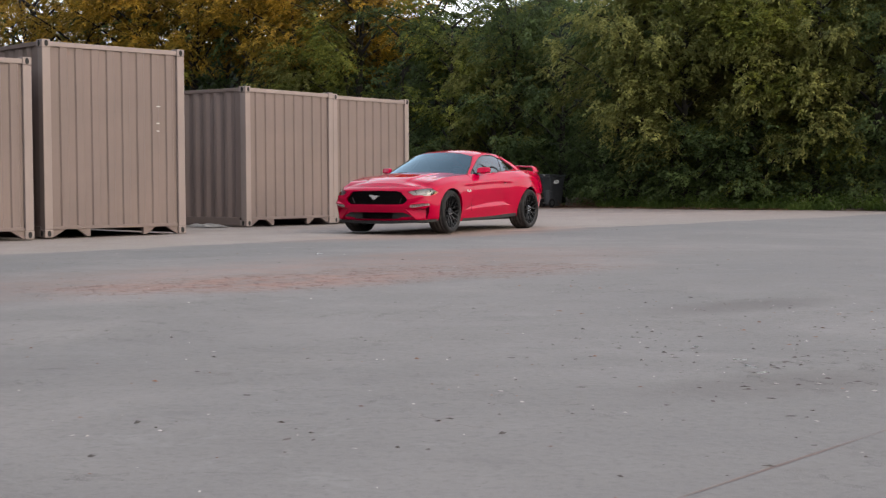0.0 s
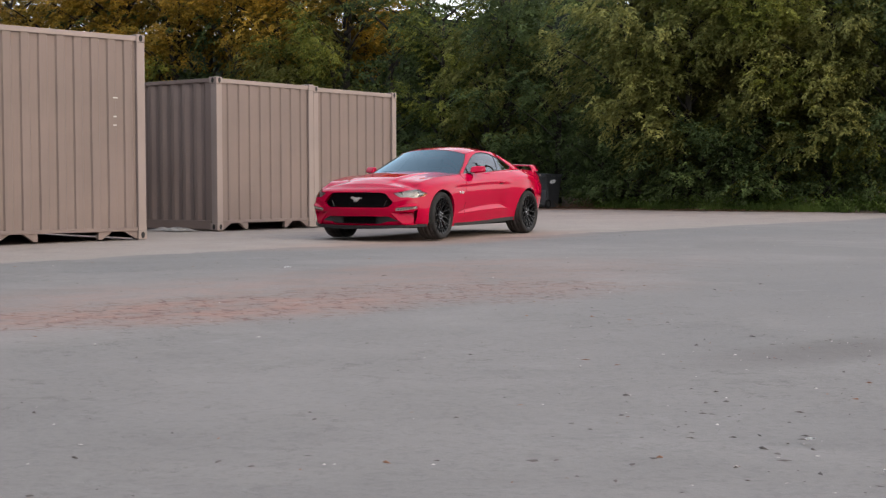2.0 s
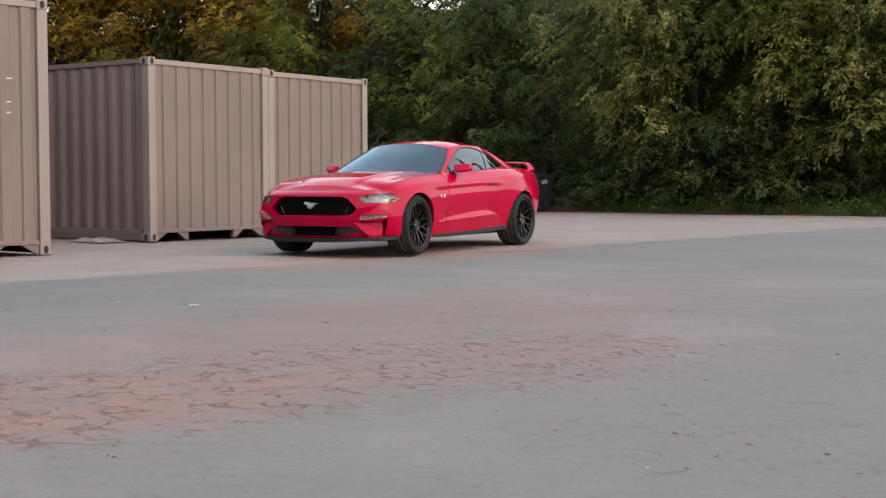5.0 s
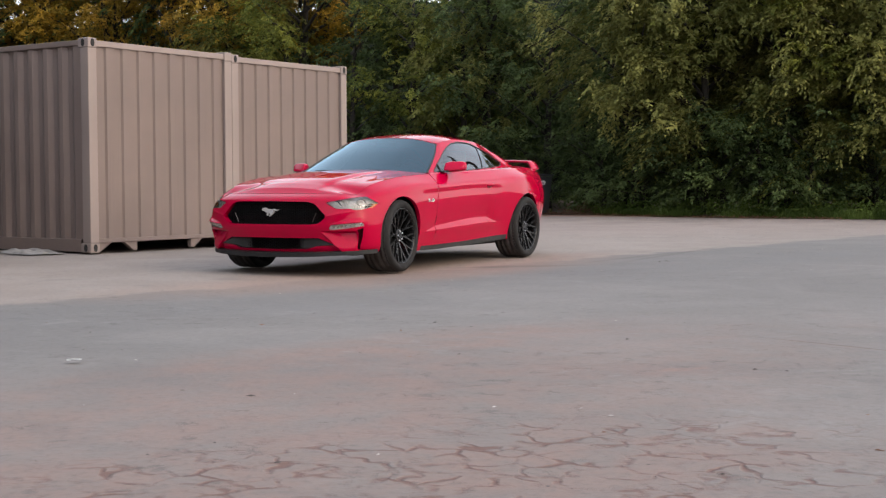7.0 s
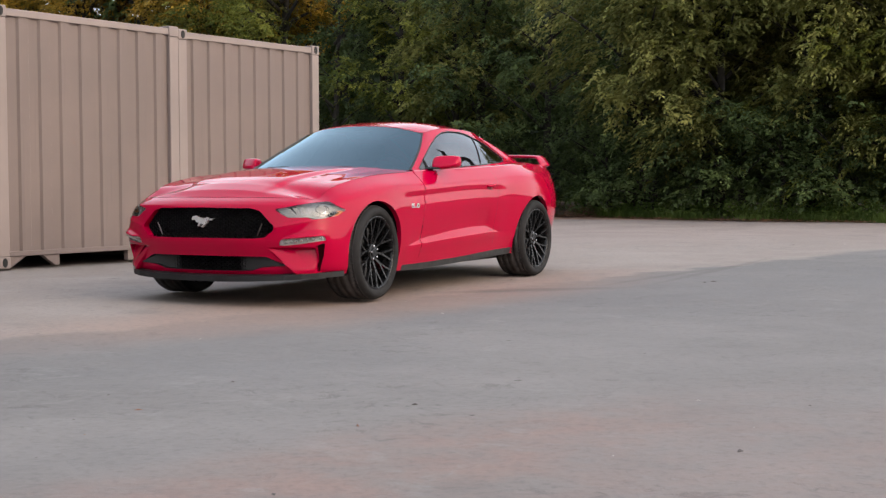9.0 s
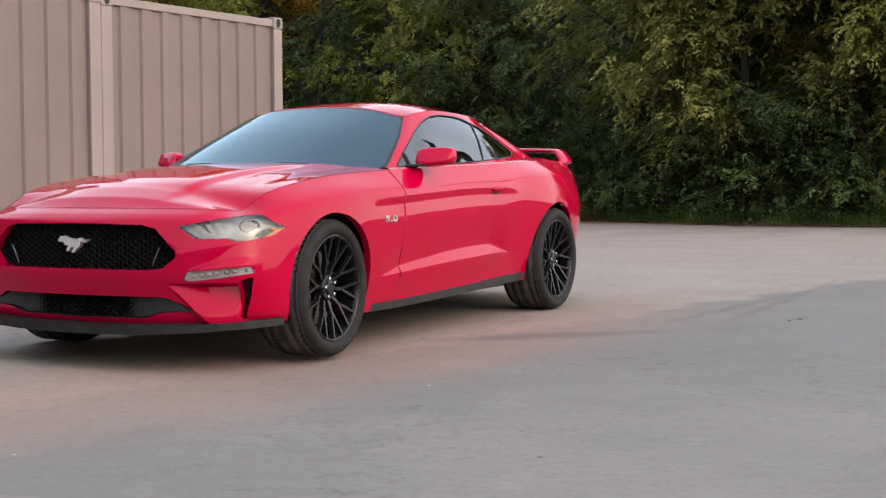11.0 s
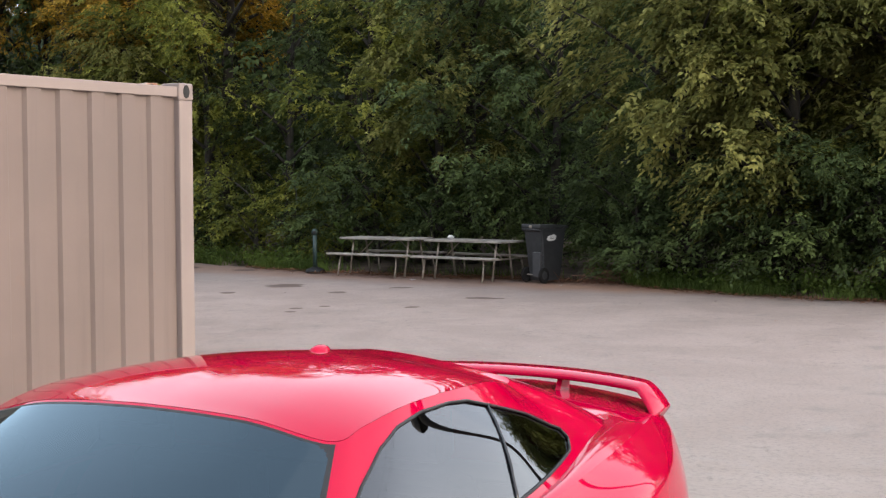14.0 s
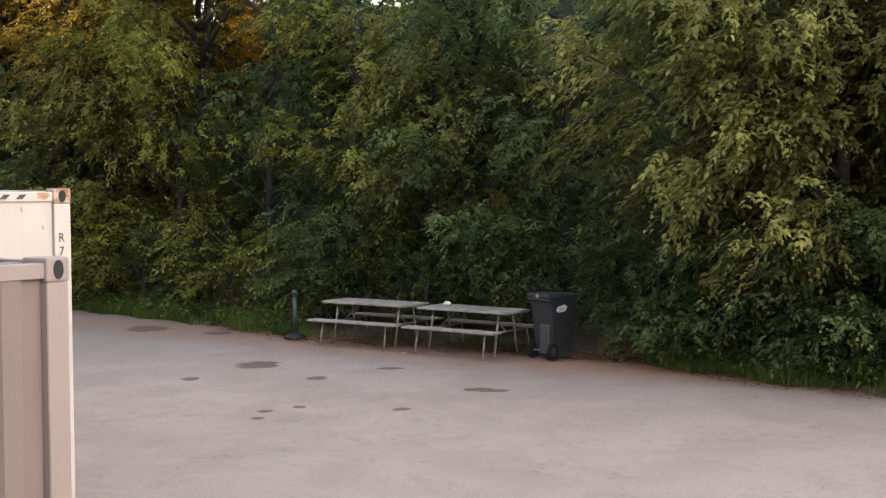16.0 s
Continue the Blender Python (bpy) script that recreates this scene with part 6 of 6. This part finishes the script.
KINDS = {
    "mid": tree_kind(11, 8.2, 2.3, 0.7, 300, 64, 0.150, 0.19, "mid", "broad-leaved green tree at the yard edge", droop=0.5),
    "mid2": tree_kind(12, 7.4, 2.5, 0.5, 300, 64, 0.142, 0.19, "mid", "broad-leaved green tree at the yard edge", droop=0.4),
    "dark": tree_kind(13, 7.8, 2.3, 1.2, 310, 64, 0.128, 0.18, "dark", "dark green tree hung with vines", droop=0.5),
    "dark2": tree_kind(14, 7.2, 2.4, 1.2, 310, 64, 0.122, 0.18, "dark", "dark green tree hung with vines", droop=0.6),
    "pale": tree_kind(15, 7.4, 2.2, 1.6, 270, 80, 0.145, 0.17, "pale", "pale green tree with long drooping leaves", droop=0.7),
    "gold": tree_kind(16, 10.2, 2.6, 5.2, 300, 80, 0.130, 0.20, "gold", "tree with golden autumn leaves", droop=0.5),
    "bush": tree_kind(17, 1.9, 1.15, 0.15, 120, 32, 0.10, 0.13, "dark", "low dark green shrub under the trees", "shrub"),
    "bush2": tree_kind(18, 1.6, 1.0, 0.1, 110, 32, 0.09, 0.13, "mid", "low green shrub under the trees", "shrub"),
    "back": tree_kind(19, 8.6, 2.6, 0.6, 240, 16, 0.24, 0.24, "dark", "dark green tree in the second row"),
    "back2": tree_kind(20, 8.0, 2.5, 0.4, 240, 16, 0.23, 0.24, "dark", "dark green tree in the second row"),
}
PLACED = {}


def plant(kind, x, back, turn, s=1.0, sz=None):
    y = edge_at(x) + back
    m = Matrix.LocRotScale((x, y, 0.05), Euler((0, 0, radians(turn))), (s, s, sz or s))
    if kind not in PLACED:
        PLACED[kind] = KINDS[kind]
        KINDS[kind].matrix_basis = m
        return KINDS[kind]
    return copy_thing_scaled(KINDS[kind], m)


def copy_thing_scaled(ob, m):
    made = copy_thing(ob, m)
    made.matrix_basis = m
    return made


rt = random.Random(5)
FRONT = ["dark", "mid", "dark2", "mid2"]
# front row
x = -22.0
i = 0
while x < 11.8:
    s = rt.uniform(0.85, 1.05)
    plant(("mid", "mid2", "dark")[i % 3] if x < -3.5 else (("dark", "dark2")[i % 2] if 0.2 < x < 3.3 else "pale" if 4.3 < x < 6.6 else FRONT[i % 4] if x < 5 else ("mid", "dark2", "mid2")[i % 3]), x, 2.3 + rt.uniform(-0.3, 0.6), rt.uniform(0, 360), s * (0.84 if x < -3.5 else 0.85 if x > 10.6 else 0.97), s * (0.70 if x < -6 else 0.95 if x < 6 else 0.86))
    x += rt.uniform(1.6, 2.2) if x > -12 else rt.uniform(2.2, 2.8)
    i += 1
# the pale tree that leans out
plant("pale", 4.15, 1.2, 40, 1.0)
plant("pale", 5.6, 1.2, 220, 0.95)
plant("pale", 7.4, 1.9, 150, 0.92)
plant("pale", 9.2, 1.9, 260, 0.95)
plant("pale", 10.8, 2.2, 200, 0.95)
plant("pale", 11.6, 3.4, 310, 0.9)
plant("pale", -8.0, 2.4, 60, 0.9)
plant("pale", -0.3, 2.6, 120, 0.85)
# shrubs close in front of the pale trees
for x, turn in ((3.4, 20), (4.3, 130), (5.2, 250), (6.0, 310), (6.8, 70), (7.8, 160)):
    plant("bush", x, 1.0, turn, 1.15)
# back rows
x = -30.0
while x < 12.5:
    plant(("back", "back2")[i % 2], x, 5.6 + rt.uniform(-0.6, 0.8), rt.uniform(0, 360), rt.uniform(0.95, 1.1) * (0.75 if x > 12.5 else 0.95), 1.35 if x < -3 else 1.0 if x < 6 else 0.78)
    x += rt.uniform(2.3, 3.2)
    i += 1
x = -36.0
while x < 13.5:
    plant(("back2", "back")[i % 2], x, 9.5 + rt.uniform(-0.8, 0.8), rt.uniform(0, 360), rt.uniform(1.1, 1.25) * (0.7 if x > 13 else 0.85), 1.6 if x < -3 else 1.15 if x < 6 else 0.85)
    x += rt.uniform(3.0, 4.0)
    i += 1
for x, b, s in ((-5.8, 3.6, 1.0), (-8.3, 3.2, 1.0), (-10.9, 3.6, 1.05), (-13.6, 3.9, 1.05), (-16.4, 3.6, 1.1), (-19.5, 3.9, 1.1), (-22.6, 4.0, 1.1), (-7, 6.0, 1.1), (-12, 6.2, 1.15), (-18, 6.5, 1.2)):
    plant("gold", x, b, x * 77, s)
x = -20.0
while x < 14:
    plant("bush2" if x < -2.5 and rt.random() < 0.7 else "bush", x, (1.3 if x < -2.5 else 1.6) + rt.uniform(-0.15, 0.5), rt.uniform(0, 360), rt.uniform(0.75, 1.15))
    x += rt.uniform(0.8, 1.3)


def build_woods():
    """Plain distance behind the trees."""
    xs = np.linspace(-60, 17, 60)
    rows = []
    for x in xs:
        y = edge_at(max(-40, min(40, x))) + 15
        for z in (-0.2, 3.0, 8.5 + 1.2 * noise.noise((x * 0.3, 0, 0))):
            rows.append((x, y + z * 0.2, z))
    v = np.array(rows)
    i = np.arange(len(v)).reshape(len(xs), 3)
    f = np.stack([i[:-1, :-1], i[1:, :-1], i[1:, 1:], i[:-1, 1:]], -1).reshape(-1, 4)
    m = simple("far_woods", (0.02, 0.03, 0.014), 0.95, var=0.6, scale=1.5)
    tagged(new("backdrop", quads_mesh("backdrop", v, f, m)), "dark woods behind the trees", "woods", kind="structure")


build_woods()


def build_grass():
    rs = np.random.default_rng(3)
    n = 42000
    x = rs.uniform(-11, 13, n)
    y = np.interp(x, [p[0] for p in EDGE], [p[1] for p in EDGE]) + np.abs(rs.normal(0, 0.55, n)) + 0.02 + 0.14 * np.sin(x * 5.1)
    dens = 0.5 + 0.5 * np.sin(x * 1.7 + 0.6) + 0.25 * np.sin(x * 4.3)
    keep = (rs.uniform(0, 1, n) < dens + 0.1) & ~((x > -2.6) & (x < 3.0) & (rs.uniform(0, 1, n) < 0.9))
    x, y = x[keep], y[keep]
    n = len(x)
    h = rs.uniform(0.06, 0.26, n)
    a = rs.uniform(0, 2 * math.pi, n)
    w = rs.uniform(0.006, 0.016, n)
    bx, by = np.cos(a) * w, np.sin(a) * w
    lx, ly = rs.normal(0, 0.05, n), rs.normal(0, 0.05, n)
    z0 = np.full(n, 0.0)
    v = np.stack([np.stack([x - bx, y - by, z0], -1), np.stack([x + bx, y + by, z0], -1), np.stack([x + lx, y + ly, h], -1)], 1).reshape(-1, 3)
    f = np.arange(n * 3).reshape(-1, 3)
    tagged(new("grass", quads_mesh("grass", v, f, MAT_LEAF["grass"])), "ragged green grass along the yard edge", "grass", kind="stuff")
    # low weeds: broad leaves near the ground
    n = 1500
    x = rs.uniform(-11, 13, n)
    y = np.interp(x, [p[0] for p in EDGE], [p[1] for p in EDGE]) + rs.uniform(0.15, 1.1, n)
    keep = ~((x > -2.8) & (x < 2.6))
    c = np.stack([x[keep], y[keep], rs.uniform(0.06, 0.28, keep.sum())], -1)
    d = rs.normal(0, 1, c.shape)
    d[:, 2] = 0.3
    d /= np.linalg.norm(d, axis=1, keepdims=True)
    v, f = leaf_cloud(c, d, 0.085, 14, 0.09, rs, 0.1)
    v[:, 2] = np.abs(v[:, 2])
    tagged(new("weeds", quads_mesh("weeds", v, f, MAT_LEAF["grass"])), "low green weeds along the yard edge", "weeds", kind="stuff")
    # fallen leaves
    n = 4200
    x = np.concatenate([rs.uniform(-4.5, 8, n // 2), rs.normal(0.6, 1.5, n - n // 2)])
    y = np.interp(x, [p[0] for p in EDGE], [p[1] for p in EDGE]) + rs.normal(-0.05, 0.3, n)
    v, f = leaf_cloud(np.stack([x, y, np.full(n, 0.015)], -1), np.stack([np.ones(n), np.zeros(n), np.zeros(n)], -1), 0.07, 2, 0.05, rs, 0.0)
    v[:, 2] = 0.012 + np.abs(v[:, 2] - 0.012) * 0.3
    tagged(new("fallen_leaves", quads_mesh("fallen_leaves", v, f, MAT_LEAF["dead"])), "brown fallen leaves along the yard edge", "leaves", kind="stuff")


build_grass()


def build_brush():
    """Dry twigs piled at the yard edge, and a broad-leaved weed by the post."""
    rs = np.random.default_rng(8)
    for name, cx, cy, n, r, label in (("brush_pile", 3.0, 44.2, 90, 0.75, "pile of dry brown twigs at the yard edge"), ("brush_pile", -5.6, 50.6, 24, 0.35, "small heap of dry brown twigs on the grass")):
        bm = bmesh.new()
        for k in range(n):
            a, d = rs.uniform(0, 6.28), abs(rs.normal(0, r * 0.6))
            p = Vector((d * math.cos(a) * 1.3, d * math.sin(a) * 0.6, rs.uniform(0.01, 0.22) * max(0.2, 1 - d / r)))
            q = Vector((rs.normal(0, 1), rs.normal(0, 0.6), rs.normal(0.15, 0.25))).normalized() * rs.uniform(0.2, 0.6)
            e = p + q
            e.z = max(0.01, e.z)
            tube(bm, [p, (p + e) / 2 + Vector((0, 0, rs.uniform(0, 0.05))), e], [0.008, 0.006, 0.003], 4)
        ob = new(name, link_bm(name, bm, simple("dry_twig", (0.12, 0.06, 0.035), 0.9, var=0.4)))
        ob.matrix_basis = pose(cx, cy, 0)
        tagged(ob, label, "twigs", kind="stuff")
    w = thing("broad_leaved_weed", pose(-2.35, 47.9, 0), "weed with large bright green leaves", "weed")
    part("stem", tube(bmesh.new(), [(0, 0, 0), (0.03, 0, 0.6), (0.0, 0.02, 1.05)], [0.016, 0.012, 0.006], 6), MAT_LEAF["grass"], w)
    for k in range(9):
        a = k * 2.4
        z = 0.45 + 0.07 * k
        bm = bmesh.new()
        L, W = 0.30 - 0.012 * k, 0.12
        d = Vector((math.cos(a), math.sin(a), 0))
        s = Vector((-d.y, d.x, 0))
        rows = []
        for t in np.linspace(0, 1, 6):
            wd = W * math.sin(math.pi * min(1, 0.12 + t * 0.88)) ** 0.8
            c = d * (0.03 + L * t) + Vector((0, 0, z + 0.08 * math.sin(t * 2.4) - 0.10 * t * t))
            rows.append([bm.verts.new(c - s * wd + Vector((0, 0, 0.02))), bm.verts.new(c), bm.verts.new(c + s * wd + Vector((0, 0, 0.02)))])
        for r0, r1 in zip(rows, rows[1:]):
            for i in range(2):
                bm.faces.new((r0[i], r0[i + 1], r1[i + 1], r1[i]))
        part("leaf", bm, MAT_LEAF["grass"], w, smooth=True)


build_brush()
